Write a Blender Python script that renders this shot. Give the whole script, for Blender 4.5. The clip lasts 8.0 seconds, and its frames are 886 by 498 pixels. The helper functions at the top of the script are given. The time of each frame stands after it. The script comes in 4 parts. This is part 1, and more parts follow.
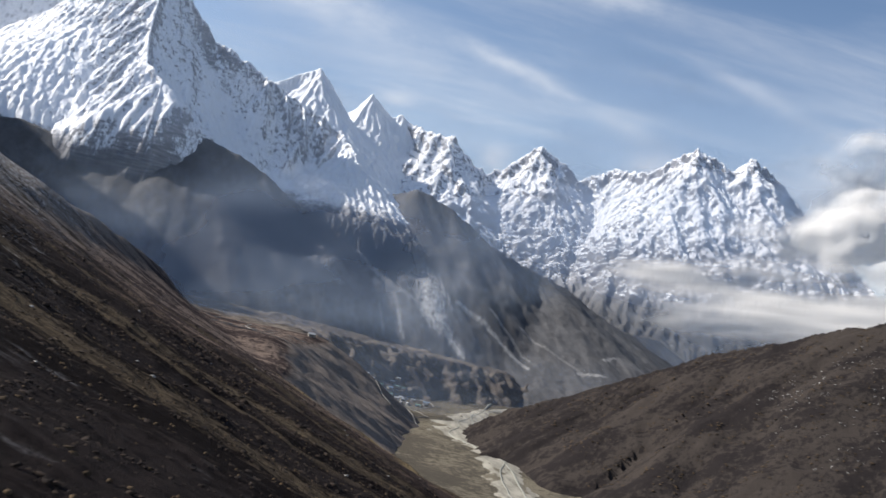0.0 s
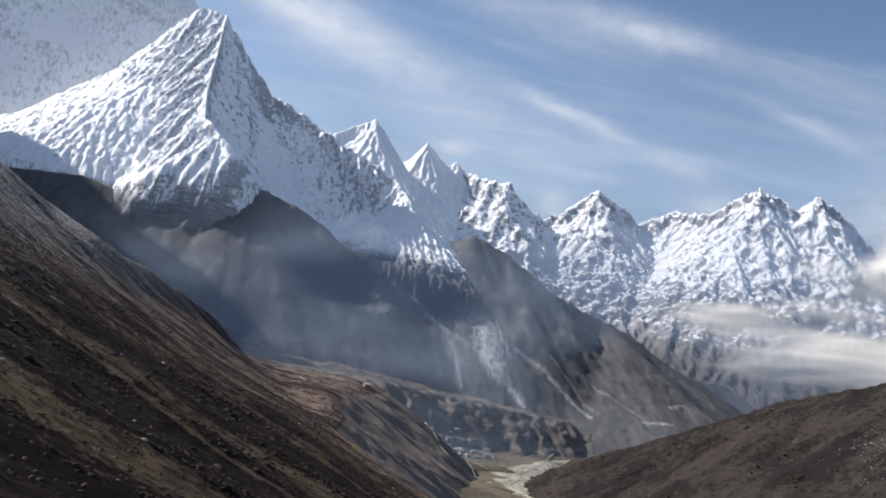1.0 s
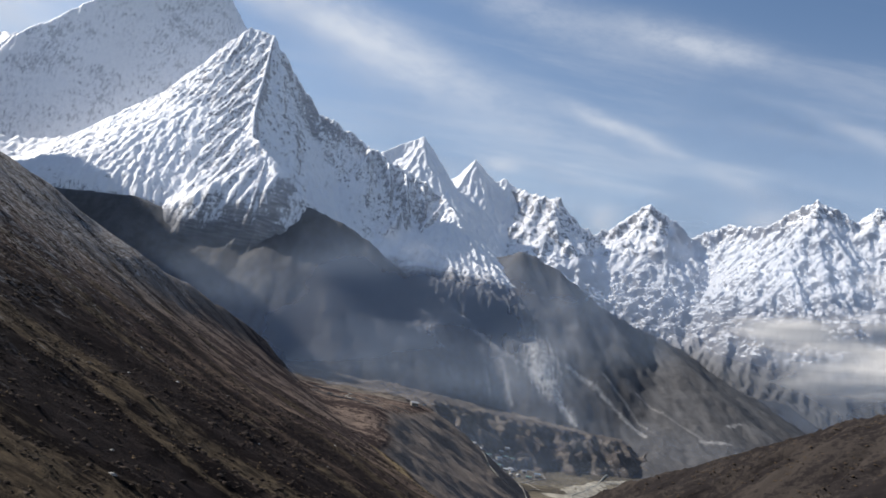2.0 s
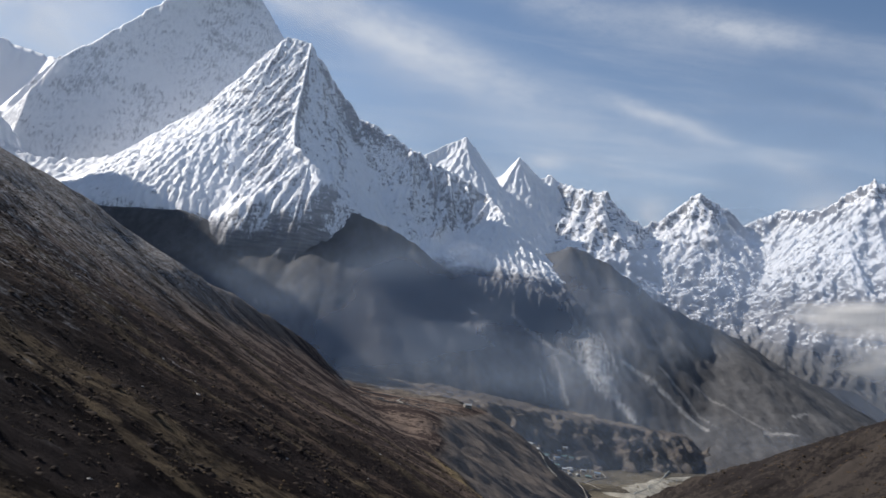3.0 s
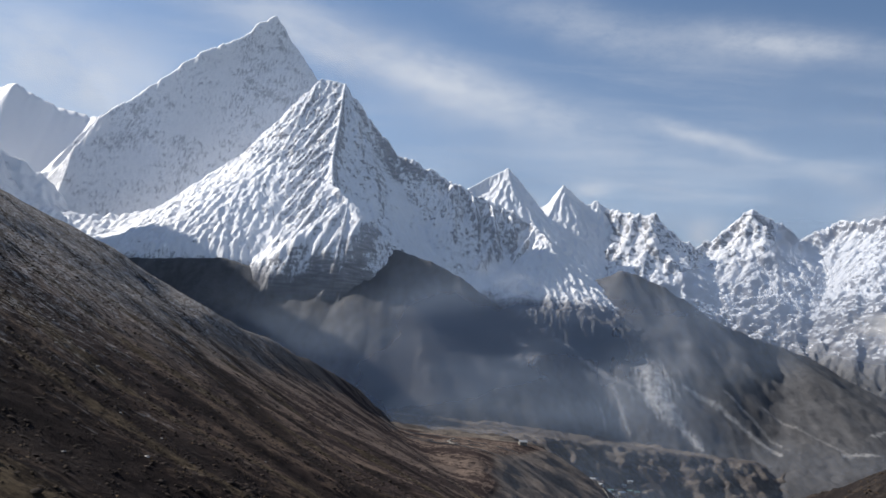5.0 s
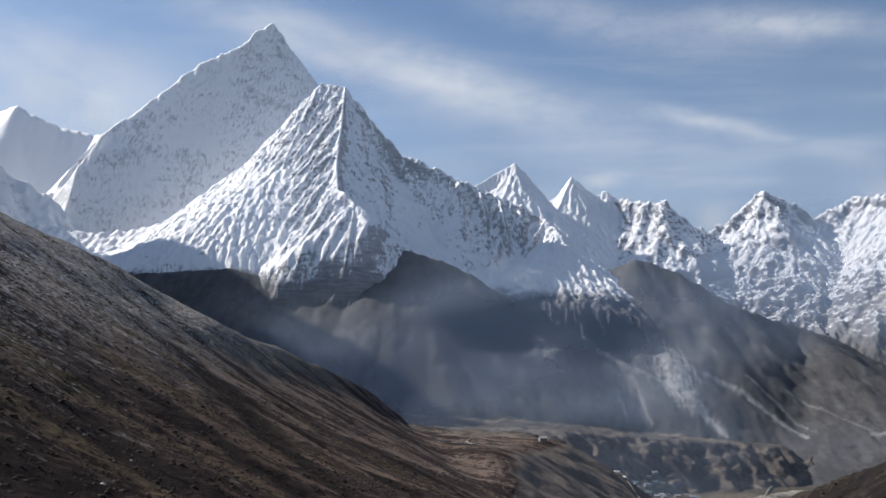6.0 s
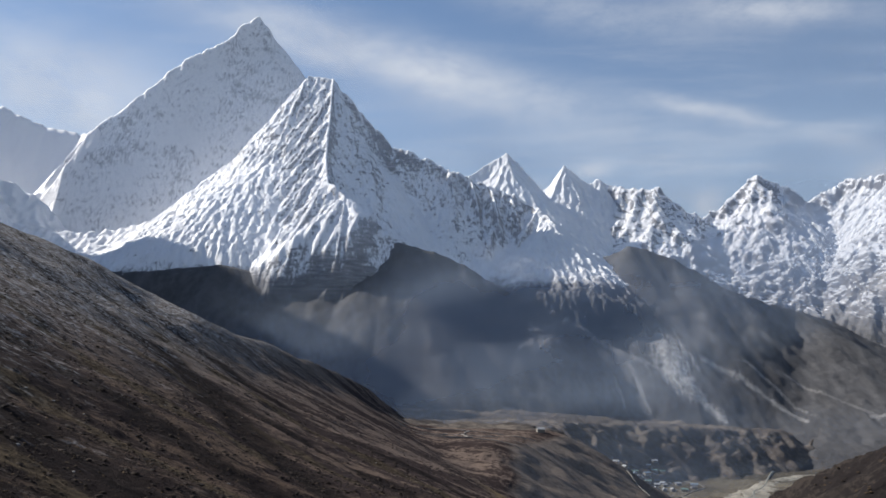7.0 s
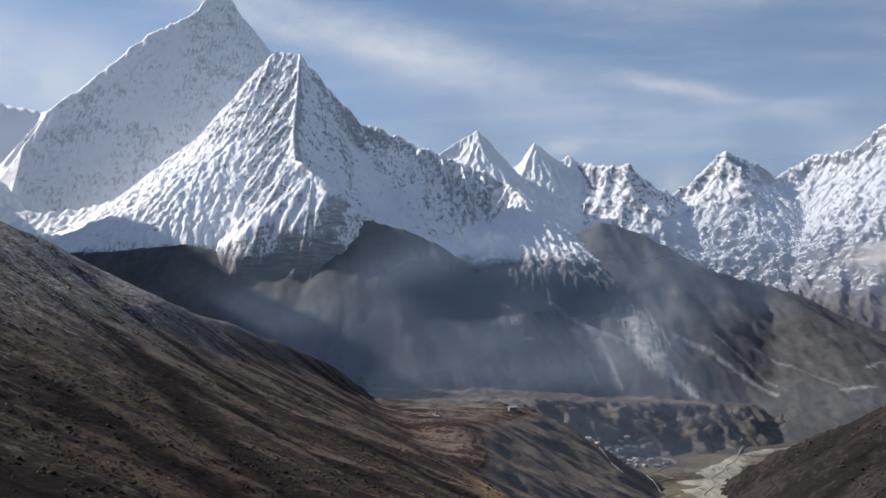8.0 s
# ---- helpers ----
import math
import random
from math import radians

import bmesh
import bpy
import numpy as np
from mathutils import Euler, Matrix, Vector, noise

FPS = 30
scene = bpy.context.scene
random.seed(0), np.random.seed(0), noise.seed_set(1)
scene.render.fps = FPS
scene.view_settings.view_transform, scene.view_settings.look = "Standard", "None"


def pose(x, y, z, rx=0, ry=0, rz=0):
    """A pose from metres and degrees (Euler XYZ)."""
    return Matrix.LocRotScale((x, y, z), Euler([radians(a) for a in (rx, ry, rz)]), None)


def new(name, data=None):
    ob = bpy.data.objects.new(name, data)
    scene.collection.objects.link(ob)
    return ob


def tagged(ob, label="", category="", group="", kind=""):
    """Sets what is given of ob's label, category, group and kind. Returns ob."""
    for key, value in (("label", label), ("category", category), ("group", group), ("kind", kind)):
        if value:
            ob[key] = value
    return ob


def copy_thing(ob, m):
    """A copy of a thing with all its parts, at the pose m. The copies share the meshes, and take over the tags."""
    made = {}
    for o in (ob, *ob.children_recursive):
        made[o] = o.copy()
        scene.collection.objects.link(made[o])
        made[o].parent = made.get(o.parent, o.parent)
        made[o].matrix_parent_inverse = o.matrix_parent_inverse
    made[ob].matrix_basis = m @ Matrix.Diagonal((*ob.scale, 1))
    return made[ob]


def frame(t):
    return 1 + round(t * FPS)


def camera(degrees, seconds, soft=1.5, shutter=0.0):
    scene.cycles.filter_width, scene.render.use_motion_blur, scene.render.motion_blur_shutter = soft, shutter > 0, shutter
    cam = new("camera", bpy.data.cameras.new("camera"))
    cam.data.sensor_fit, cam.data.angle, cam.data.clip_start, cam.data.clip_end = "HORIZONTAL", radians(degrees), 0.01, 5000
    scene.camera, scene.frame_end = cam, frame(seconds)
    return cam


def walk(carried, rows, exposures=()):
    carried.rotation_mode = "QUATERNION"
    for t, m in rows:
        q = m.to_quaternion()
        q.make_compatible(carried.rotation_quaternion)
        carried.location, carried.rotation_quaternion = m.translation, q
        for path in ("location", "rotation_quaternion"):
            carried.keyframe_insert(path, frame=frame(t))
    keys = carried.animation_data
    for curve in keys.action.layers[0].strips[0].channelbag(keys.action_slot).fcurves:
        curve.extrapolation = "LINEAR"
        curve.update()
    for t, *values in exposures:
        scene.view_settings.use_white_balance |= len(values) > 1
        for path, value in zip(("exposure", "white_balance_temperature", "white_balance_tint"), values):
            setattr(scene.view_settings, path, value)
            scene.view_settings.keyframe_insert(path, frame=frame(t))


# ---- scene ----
# camera: a level flight along the hillside, banked at first and levelling out
cam = camera(53.99, 8.0, soft=1.6, shutter=0.4)
PATH = [
    (0.0, pose(-30.93, -101.38, 170.01, 93.613, -10.938, -14.436)),
    (0.5, pose(-26.17, -89.82, 170.35, 94.224, -10.838, -12.473)),
    (1.0, pose(-21.97, -78.66, 170.23, 96.044, -10.092, -10.459)),
    (1.5, pose(-18.35, -67.55, 170.25, 96.806, -10.214, -8.756)),
    (2.0, pose(-14.41, -56.32, 170.36, 96.603, -9.833, -7.085)),
    (3.3, pose(-7.08, -28.95, 170.04, 96.251, -7.048, -3.144)),
    (3.5, pose(-5.81, -24.37, 170.09, 96.634, -6.614, -3.417)),
    (4.0, pose(-2.94, -12.19, 170.17, 97.527, -5.754, -2.326)),
    (4.5, pose(0.00, 0.00, 170.00, 98.200, -5.444, -0.783)),
    (6.0, pose(7.91, 31.39, 169.91, 98.125, -1.226, 1.367)),
    (6.5, pose(9.66, 41.36, 169.85, 97.841, -0.171, 1.503)),
    (7.0, pose(10.84, 51.74, 169.78, 97.640, 0.165, 1.183)),
    (7.5, pose(11.99, 62.44, 169.95, 95.553, 0.812, 0.128)),
    (8.0, pose(12.88, 73.21, 170.01, 96.220, 0.860, -0.631)),
]
walk(cam, PATH, exposures=((0.0, 0.78), (1.5, 0.74), (2.2, 0.64), (3.3, 0.5), (4.5, 0.54), (6.0, 0.58), (8.0, 0.55)))

# light: a low morning sun from the side, a little ahead, and a clear sky with streaks of cirrus
SUN_EL, SUN_AZ = radians(36), math.atan2(-0.925, 0.38)
sun = new("sun", bpy.data.lights.new("sun", "SUN"))
sun.data.energy, sun.data.angle, sun.data.color = 4.7, radians(0.53), (1.0, 0.95, 0.885)
to_sun = Vector((math.sin(SUN_AZ) * math.cos(SUN_EL), math.cos(SUN_AZ) * math.cos(SUN_EL), math.sin(SUN_EL)))
sun.matrix_world = Matrix.Translation((-800, 200, 1500)) @ to_sun.to_track_quat("Z", "Y").to_matrix().to_4x4()


class Nodes:
    """A short way of writing a node tree."""

    def __init__(self, tree):
        self.tree = tree
        tree.nodes.clear()

    def add(self, kind, inputs=None):
        n = self.tree.nodes.new(kind)
        for k, v in (inputs or {}).items():
            if isinstance(v, bpy.types.NodeSocket):
                self.tree.links.new(v, n.inputs[k])
            else:
                n.inputs[k].default_value = v
        return n

    def math(self, op, a, b=0.0, c=0.0):
        n = self.add("ShaderNodeMath", {0: a, 1: b, 2: c})
        n.operation = op
        return n.outputs[0]

    def vec(self, op, a, b=(0, 0, 0)):
        n = self.add("ShaderNodeVectorMath", {0: a, 1: b})
        n.operation = op
        return n.outputs["Value"] if op in ("LENGTH", "DOT_PRODUCT", "DISTANCE") else n.outputs[0]

    def ramp(self, value, lo, hi, a=0.0, b=1.0):
        n = self.add("ShaderNodeMapRange", {0: value, 1: lo, 2: hi, 3: a, 4: b})
        n.interpolation_type = "SMOOTHSTEP"
        return n.outputs[0]

    def noise(self, vector, scale, detail=6.0, rough=0.55, distortion=0.0):
        return self.add("ShaderNodeTexNoise", {"Vector": vector, "Scale": scale, "Detail": detail, "Roughness": rough, "Distortion": distortion}).outputs[0]

    def mapped(self, vector, loc=(0, 0, 0), rot=(0, 0, 0), size=(1, 1, 1)):
        return self.add("ShaderNodeMapping", {0: vector, 1: loc, 2: rot, 3: size}).outputs[0]

    def mix(self, fac, a, b):
        n = self.tree.nodes.new("ShaderNodeMix")
        n.data_type = "RGBA"
        if isinstance(fac, bpy.types.NodeSocket):
            self.tree.links.new(fac, n.inputs[0])
        else:
            n.inputs[0].default_value = fac
        for k, v in ((6, a), (7, b)):
            if isinstance(v, bpy.types.NodeSocket):
                self.tree.links.new(v, n.inputs[k])
            else:
                n.inputs[k].default_value = (*v, 1.0)
        return n.outputs[2]


def make_world():
    w = bpy.data.worlds.new("sky")
    scene.world = w
    w.use_nodes = True
    g = Nodes(w.node_tree)
    air = g.add("ShaderNodeTexSky")
    air.sky_type, air.sun_disc, air.sun_elevation, air.sun_rotation = "NISHITA", False, SUN_EL, SUN_AZ
    air.altitude, air.air_density, air.dust_density, air.ozone_density = 800, 1.0, 0.3, 2.5
    sky = air.outputs[0]
    way = g.add("ShaderNodeTexCoord").outputs["Generated"]
    xyz = g.add("ShaderNodeSeparateXYZ", {0: way})
    az = g.math("MULTIPLY", g.math("ARCTAN2", xyz.outputs[0], xyz.outputs[1]), 180 / math.pi)
    el = g.math("MULTIPLY", g.math("ARCSINE", xyz.outputs[2]), 180 / math.pi)
    # the cirrus layer: the way upwards meets a flat sheet, in which the wind draws out streaks
    up = g.math("MAXIMUM", g.math("ADD", xyz.outputs[2], 0.06), 0.03)
    flat = g.add("ShaderNodeCombineXYZ", {0: g.math("DIVIDE", xyz.outputs[0], up), 1: g.math("DIVIDE", xyz.outputs[1], up)}).outputs[0]
    veil = g.noise(g.mapped(flat, (3.1, 0.7, 0), (0, 0, radians(35)), (0.8, 1.5, 1)), 0.55, 7, 0.56, 0.6)
    fine = g.noise(g.mapped(flat, (0, 2, 0), (0, 0, radians(38)), (0.7, 2.6, 1)), 1.5, 8, 0.6, 0.4)
    cover = g.ramp(g.math("MULTIPLY_ADD", fine, 0.4, g.math("MULTIPLY", veil, 0.8)), 0.54, 0.90, 0.0, 0.7)
    # the longest streaks and some puffs, by bearing and height in degrees: middle, length, width, slant, weight
    warp = g.noise(g.mapped(way, size=(1, 1, 2.5)), 9.0, 6, 0.6)
    wisp = g.noise(g.mapped(way, (0.3, 0, 0), (0, 0, 0), (1, 1, 2.2)), 22.0, 6, 0.65)
    for a0, e0, long, wide, slant, weight in ((-3.0, 19.3, 9.0, 1.5, -13, 0.9), (6, 16.2, 11, 2.2, -12, 0.3), (-12, 21.5, 9, 1.6, -10, 0.5), (16.5, 15.9, 4.2, 0.55, -17, 0.7), (20.5, 21.6, 5.5, 1.0, -9, 0.7), (31.5, 16.6, 3.5, 0.5, -21, 0.45),
                                              (-25, 16.5, 7.0, 3.2, -12, 0.85), (8.8, 12.7, 1.3, 0.5, 3, 0.9), (16.0, 9.9, 0.9, 0.9, 40, 0.8), (26.2, 11.2, 1.6, 0.8, 10, 0.9),
                                              (39.5, 10.5, 4.5, 2.6, -20, 0.85), (24.0, 13.3, 2.2, 0.8, -15, 0.4), (9.0, 22.5, 9.0, 1.4, -13, 0.4)):
        c, k = math.cos(radians(slant)), math.sin(radians(slant))
        da, de = g.math("SUBTRACT", az, a0), g.math("SUBTRACT", g.math("MULTIPLY_ADD", warp, 1.6, el), e0 + 0.8)
        u = g.math("DIVIDE", g.math("MULTIPLY_ADD", da, c, g.math("MULTIPLY", de, k)), long)
        v = g.math("DIVIDE", g.math("MULTIPLY_ADD", de, c, g.math("MULTIPLY", da, -k)), wide)
        d2 = g.math("MULTIPLY_ADD", u, u, g.math("MULTIPLY", v, v))
        blot = g.math("MULTIPLY", g.math("EXPONENT", g.math("MULTIPLY", d2, -1.0)), g.ramp(wisp, 0.2, 0.7, 0.45 * weight, weight))
        cover = g.math("SUBTRACT", 1.0, g.math("MULTIPLY", g.math("SUBTRACT", 1.0, cover), g.math("SUBTRACT", 1.0, blot)))
    cover = g.math("MULTIPLY", cover, g.ramp(el, 26.0, 60.0, 1.0, 0.35))
    low = g.ramp(el, 0.0, 26.0, 0.38, 0.0)
    cover = g.math("SUBTRACT", 1.0, g.math("MULTIPLY", g.math("SUBTRACT", 1.0, cover), g.math("SUBTRACT", 1.0, low)))
    cloud = g.mix(g.math("MULTIPLY", cover, 0.92), sky, (6.2, 6.5, 7.1))
    bg = g.add("ShaderNodeBackground", {0: cloud, 1: 0.075})
    g.tree.links.new(bg.outputs[0], g.add("ShaderNodeOutputWorld").inputs[0])


make_world()


# ---- materials ----
def material(name):
    m = bpy.data.materials.new(name)
    m.use_nodes = True
    return m, Nodes(m.node_tree)


def finish(g, colour, rough, bump=None, strength=0.5, distance=1.0, spec=0.3):
    inputs = {"Base Color": colour, "Roughness": rough, "Specular IOR Level": spec}
    if bump is not None:
        inputs["Normal"] = g.add("ShaderNodeBump", {"Height": bump, "Strength": strength, "Distance": distance}).outputs[0]
    b = g.add("ShaderNodeBsdfPrincipled", inputs)
    g.tree.links.new(b.outputs[0], g.add("ShaderNodeOutputMaterial").inputs[0])


def snow_rock(name, line, band, steep, rock=(0.26, 0.255, 0.26), dark=(0.13, 0.125, 0.13), lowland=(0.15, 0.15, 0.145), relief=2.5, tilt=0.0, bare=0.0, streak=0.5, scree=False, fine=0.1):
    """Snow that clings to all but the steepest rock above a ragged line, rock and thin scrub below it."""
    m, g = material(name)
    geo = g.add("ShaderNodeNewGeometry")
    pos, nor = geo.outputs["Position"], geo.outputs["Normal"]
    split = g.add("ShaderNodeSeparateXYZ", {0: pos})
    z = split.outputs[2]
    nz = g.add("ShaderNodeSeparateXYZ", {0: nor}).outputs[2]
    big = g.noise(g.mapped(pos, size=(1, 1, 0.35)), 0.010, 8, 0.6)
    small = g.noise(g.mapped(pos, size=(1, 1, 0.3)), fine, 9, 0.68)
    strata = g.noise(g.mapped(pos, rot=(0.45, 0.22, 0), size=(0.3, 0.3, 1.9)), fine * 0.75, 8, 0.64)
    gully = g.noise(g.mapped(pos, rot=(0, 0, radians(20)), size=(1.5, 1.0, 0.22)), fine * 1.6, 7, 0.7, 0.4)
    speck = g.math("ADD", g.math("MULTIPLY", g.math("SUBTRACT", small, 0.5), 0.55), g.math("MULTIPLY", g.math("SUBTRACT", strata, 0.5), streak))
    speck = g.math("MULTIPLY_ADD", g.math("SUBTRACT", gully, 0.5), 0.75, speck)
    speck = g.math("MULTIPLY_ADD", g.math("SUBTRACT", big, 0.5), 0.35, speck)
    cling = g.math("ADD", nz, speck)
    edge = g.ramp(z, line, line + band * 6, bare, 0.0)
    cling = g.ramp(g.math("SUBTRACT", cling, edge), steep - 0.06, steep + 0.06)
    high = g.math("MULTIPLY_ADD", g.math("SUBTRACT", big, 0.5), band * 2.0, z)
    high = g.math("MULTIPLY_ADD", g.math("SUBTRACT", small, 0.5), band * 1.6, high)
    high = g.math("MULTIPLY_ADD", g.math("MAXIMUM", g.math("ADD", split.outputs[0], 100.0), 0.0), -tilt, high)
    high = g.ramp(high, line - band * 0.35, line + band * 0.35)
    snow = g.math("MULTIPLY", cling, high)
    stone = g.mix(g.ramp(strata, 0.35, 0.68), dark, rock)
    scrub = g.mix(g.ramp(g.math("MULTIPLY_ADD", g.noise(g.mapped(pos, rot=(radians(42), 0, 0), size=(1, 0.16, 0.6)), 0.045, 8, 0.62, 0.3), 0.6, g.math("MULTIPLY_ADD", small, 0.25, g.math("MULTIPLY", big, 0.3))), 0.44, 0.72), tuple(c * 0.7 for c in lowland), tuple(c * 1.2 for c in lowland))
    ground = g.mix(g.ramp(z, line - band * 1.5, line + band * 0.5), scrub, stone)
    if scree:
        chute = g.add("ShaderNodeAttribute")
        chute.attribute_name = "scree"
        grit = g.math("MULTIPLY", chute.outputs["Fac"], g.ramp(small, 0.35, 0.65, 0.35, 0.9))
        ground = g.mix(grit, ground, (0.58, 0.56, 0.53))
    white = g.mix(small, (0.74, 0.76, 0.80), (0.85, 0.85, 0.86))
    colour = g.mix(snow, ground, white)
    crumb = g.noise(g.mapped(pos, size=(1, 1, 0.4)), fine * 4.5, 5, 0.7)
    bump = g.math("ADD", g.math("MULTIPLY", small, 1.0), g.math("MULTIPLY", strata, 0.3))
    bump = g.math("MULTIPLY_ADD", crumb, 0.3, bump)
    finish(g, colour, g.math("MULTIPLY_ADD", snow, -0.25, 0.9), bump, 0.75, relief)
    return m


def scrub_slope(name, grass, heath, scale=1.0, streak=0.0, direction=0.0, snow_line=None, near_shade=0.0, worn=False):
    """Dry grass and dark heath in patches and down-slope streaks."""
    m, g = material(name)
    straw, soot = tuple(min(1, c * 1.3) for c in grass), tuple(c * 0.3 for c in heath)
    pos = g.add("ShaderNodeNewGeometry").outputs["Position"]
    z = g.add("ShaderNodeSeparateXYZ", {0: pos}).outputs[2]
    drawn = g.mapped(pos, rot=(0, 0, direction), size=(1.0 - streak * 0.8, 1.0 + streak, 0.3))
    patch = g.noise(drawn, 0.009 * scale, 9, 0.66, 0.3)
    tuft = g.noise(g.mapped(pos, rot=(0, 0, direction), size=(1 - streak * 0.4, 1 + streak * 0.4, 0.5)), 0.13 * scale, 8, 0.74)
    grain = g.noise(pos, 1.3 * scale, 4, 0.7)
    band = g.noise(g.mapped(pos, rot=(0, 0, direction), size=(0.22, 1, 0.1)), 0.028 * scale, 5, 0.6, 0.4)
    patch = g.math("MULTIPLY_ADD", g.math("SUBTRACT", band, 0.5), streak * 1.5, patch)
    mask = g.math("ADD", patch, g.math("MULTIPLY", g.math("SUBTRACT", tuft, 0.5), 0.95))
    if near_shade:
        # shade painted into the near ground, haze into the grass further off
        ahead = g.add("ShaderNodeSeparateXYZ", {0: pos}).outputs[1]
        mask = g.math("SUBTRACT", mask, g.ramp(ahead, 60.0, 520.0, near_shade, 0.0))
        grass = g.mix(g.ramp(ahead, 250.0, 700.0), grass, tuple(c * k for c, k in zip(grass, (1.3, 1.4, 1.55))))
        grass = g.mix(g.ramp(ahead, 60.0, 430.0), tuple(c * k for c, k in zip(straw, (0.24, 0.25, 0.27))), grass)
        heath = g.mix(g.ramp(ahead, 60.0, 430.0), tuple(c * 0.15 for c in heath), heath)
    colour = g.mix(g.ramp(mask, 0.45, 0.59), heath, grass)
    colour = g.mix(g.ramp(grain, 0.42, 0.75, 0.0, 0.5), colour, soot)
    pale = g.noise(drawn, 0.035 * scale, 7, 0.7)
    colour = g.mix(g.ramp(pale, 0.60, 0.72, 0.0, 0.55), colour, g.mix(0.5, grass, straw))
    if worn:
        # greyer alpine turf higher up, haze painted into it; bare soil on the bank
        hazy_turf = g.math("MULTIPLY", g.ramp(g.math("MULTIPLY_ADD", patch, 60.0, z), 165.0, 250.0), g.ramp(ahead, 300.0, 620.0, 0.05, 0.8))
        colour = g.mix(hazy_turf, colour, g.mix(tuft, (0.09, 0.078, 0.07), (0.24, 0.215, 0.19)))
        for key, dim, bright, lo, hi in (("straw", (0.03, 0.023, 0.017), (0.105, 0.08, 0.052), 0.36, 0.66), ("heath", (0.008, 0.0065, 0.0065), (0.024, 0.019, 0.018), 0.3, 0.65)):
            strip = g.add("ShaderNodeAttribute")
            strip.attribute_name = key
            ragged = g.ramp(g.math("MULTIPLY_ADD", g.math("SUBTRACT", tuft, 0.5), 1.6, strip.outputs["Fac"]), 0.25, 0.75, 0.0, 0.92)
            colour = g.mix(ragged, colour, g.mix(g.ramp(tuft, lo, hi), dim, bright))
        # tan grass along the bank edge, its sunlight painted as a brighter strip
        lit_verge = g.add("ShaderNodeAttribute")
        lit_verge.attribute_name = "lit_verge"
        colour = g.mix(g.math("MULTIPLY", lit_verge.outputs["Fac"], g.ramp(tuft, 0.25, 0.55, 0.3, 0.9)), colour, g.mix(tuft, (0.22, 0.155, 0.075), (0.42, 0.31, 0.16)))
        bank = g.add("ShaderNodeAttribute")
        bank.attribute_name = "bank"
        soil = g.math("MULTIPLY", bank.outputs["Fac"], g.ramp(tuft, 0.3, 0.6, 0.45, 0.95))
        colour = g.mix(soil, colour, g.mix(patch, (0.15, 0.125, 0.108), (0.27, 0.23, 0.195)))
    if snow_line:
        dust = g.math("ADD", z, g.math("MULTIPLY", g.math("SUBTRACT", pale, 0.5), snow_line[1] * 3))
        dust = g.math("MULTIPLY", g.ramp(dust, snow_line[0], snow_line[0] + snow_line[1]), g.ramp(tuft, 0.46, 0.62))
        colour = g.mix(g.math("MULTIPLY", dust, 0.4), colour, (0.72, 0.74, 0.78))
    finish(g, colour, 0.95, g.math("ADD", tuft, g.math("MULTIPLY", grain, 0.3)), 0.8, 2.2 / scale, 0.02)
    return m


MAT_PEAK = snow_rock("snow_and_rock", 352, 55, 0.46, rock=(0.38, 0.375, 0.385), dark=(0.22, 0.22, 0.235), lowland=(0.06, 0.064, 0.07), relief=1.2, streak=0.34, fine=0.13)
MAT_GREAT = snow_rock("ice_face", 300, 60, 0.36, rock=(0.52, 0.53, 0.56), dark=(0.4, 0.41, 0.44), relief=1.2, streak=0.08)
MAT_FAR = snow_rock("far_snow", 370, 80, 0.52, rock=(0.25, 0.25, 0.26), dark=(0.16, 0.16, 0.17), lowland=(0.07, 0.068, 0.066), relief=2.0, bare=0.3, streak=0.5, fine=0.11)
MAT_ICE = snow_rock("fluted_snow", 100, 40, 0.16, rock=(0.4, 0.4, 0.42), dark=(0.25, 0.25, 0.27), relief=3.0, streak=0.25, fine=0.12)
MAT_SPUR = snow_rock("dark_spur", 455, 22, 0.45, rock=(0.24, 0.25, 0.27), dark=(0.14, 0.15, 0.165), lowland=(0.085, 0.084, 0.087), tilt=0.3, scree=True)
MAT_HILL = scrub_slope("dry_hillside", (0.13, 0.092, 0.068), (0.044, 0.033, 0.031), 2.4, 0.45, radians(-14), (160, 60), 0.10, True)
MAT_RIGHT = scrub_slope("heath_hill", (0.045, 0.038, 0.034), (0.022, 0.019, 0.019), 1.2, 0.4, radians(30))
MAT_MORAINE = scrub_slope("moraine", (0.16, 0.138, 0.118), (0.092, 0.08, 0.073), 1.3, 0.2)
MAT_VALLEY = scrub_slope("valley_grass", (0.16, 0.14, 0.105), (0.08, 0.07, 0.056), 0.9)


# ---- shaping of the ground ----
def hashed(ix, iy, seed):
    h = (ix * 374761393 + iy * 668265263 + seed * 2147483647 // 7 * 31) & 0xFFFFFFFF
    h = ((h ^ (h >> 13)) * 1274126177) & 0xFFFFFFFF
    return (h ^ (h >> 16)) & 0xFFFF


TURNS = np.arange(65536) * (2 * math.pi / 65536)
COS, SIN = np.cos(TURNS), np.sin(TURNS)


def perlin(x, y, seed=0):
    x, y = np.asarray(x, float), np.asarray(y, float)
    x0, y0 = np.floor(x), np.floor(y)
    fx, fy = x - x0, y - y0
    ix, iy = x0.astype(np.int64), y0.astype(np.int64)
    u, v = fx ** 3 * (fx * (fx * 6 - 15) + 10), fy ** 3 * (fy * (fy * 6 - 15) + 10)

    def corner(dx, dy):
        a = hashed(ix + dx, iy + dy, seed)
        return COS[a] * (fx - dx) + SIN[a] * (fy - dy)

    top = corner(0, 0) * (1 - u) + corner(1, 0) * u
    low = corner(0, 1) * (1 - u) + corner(1, 1) * u
    return (top * (1 - v) + low * v) * 1.5


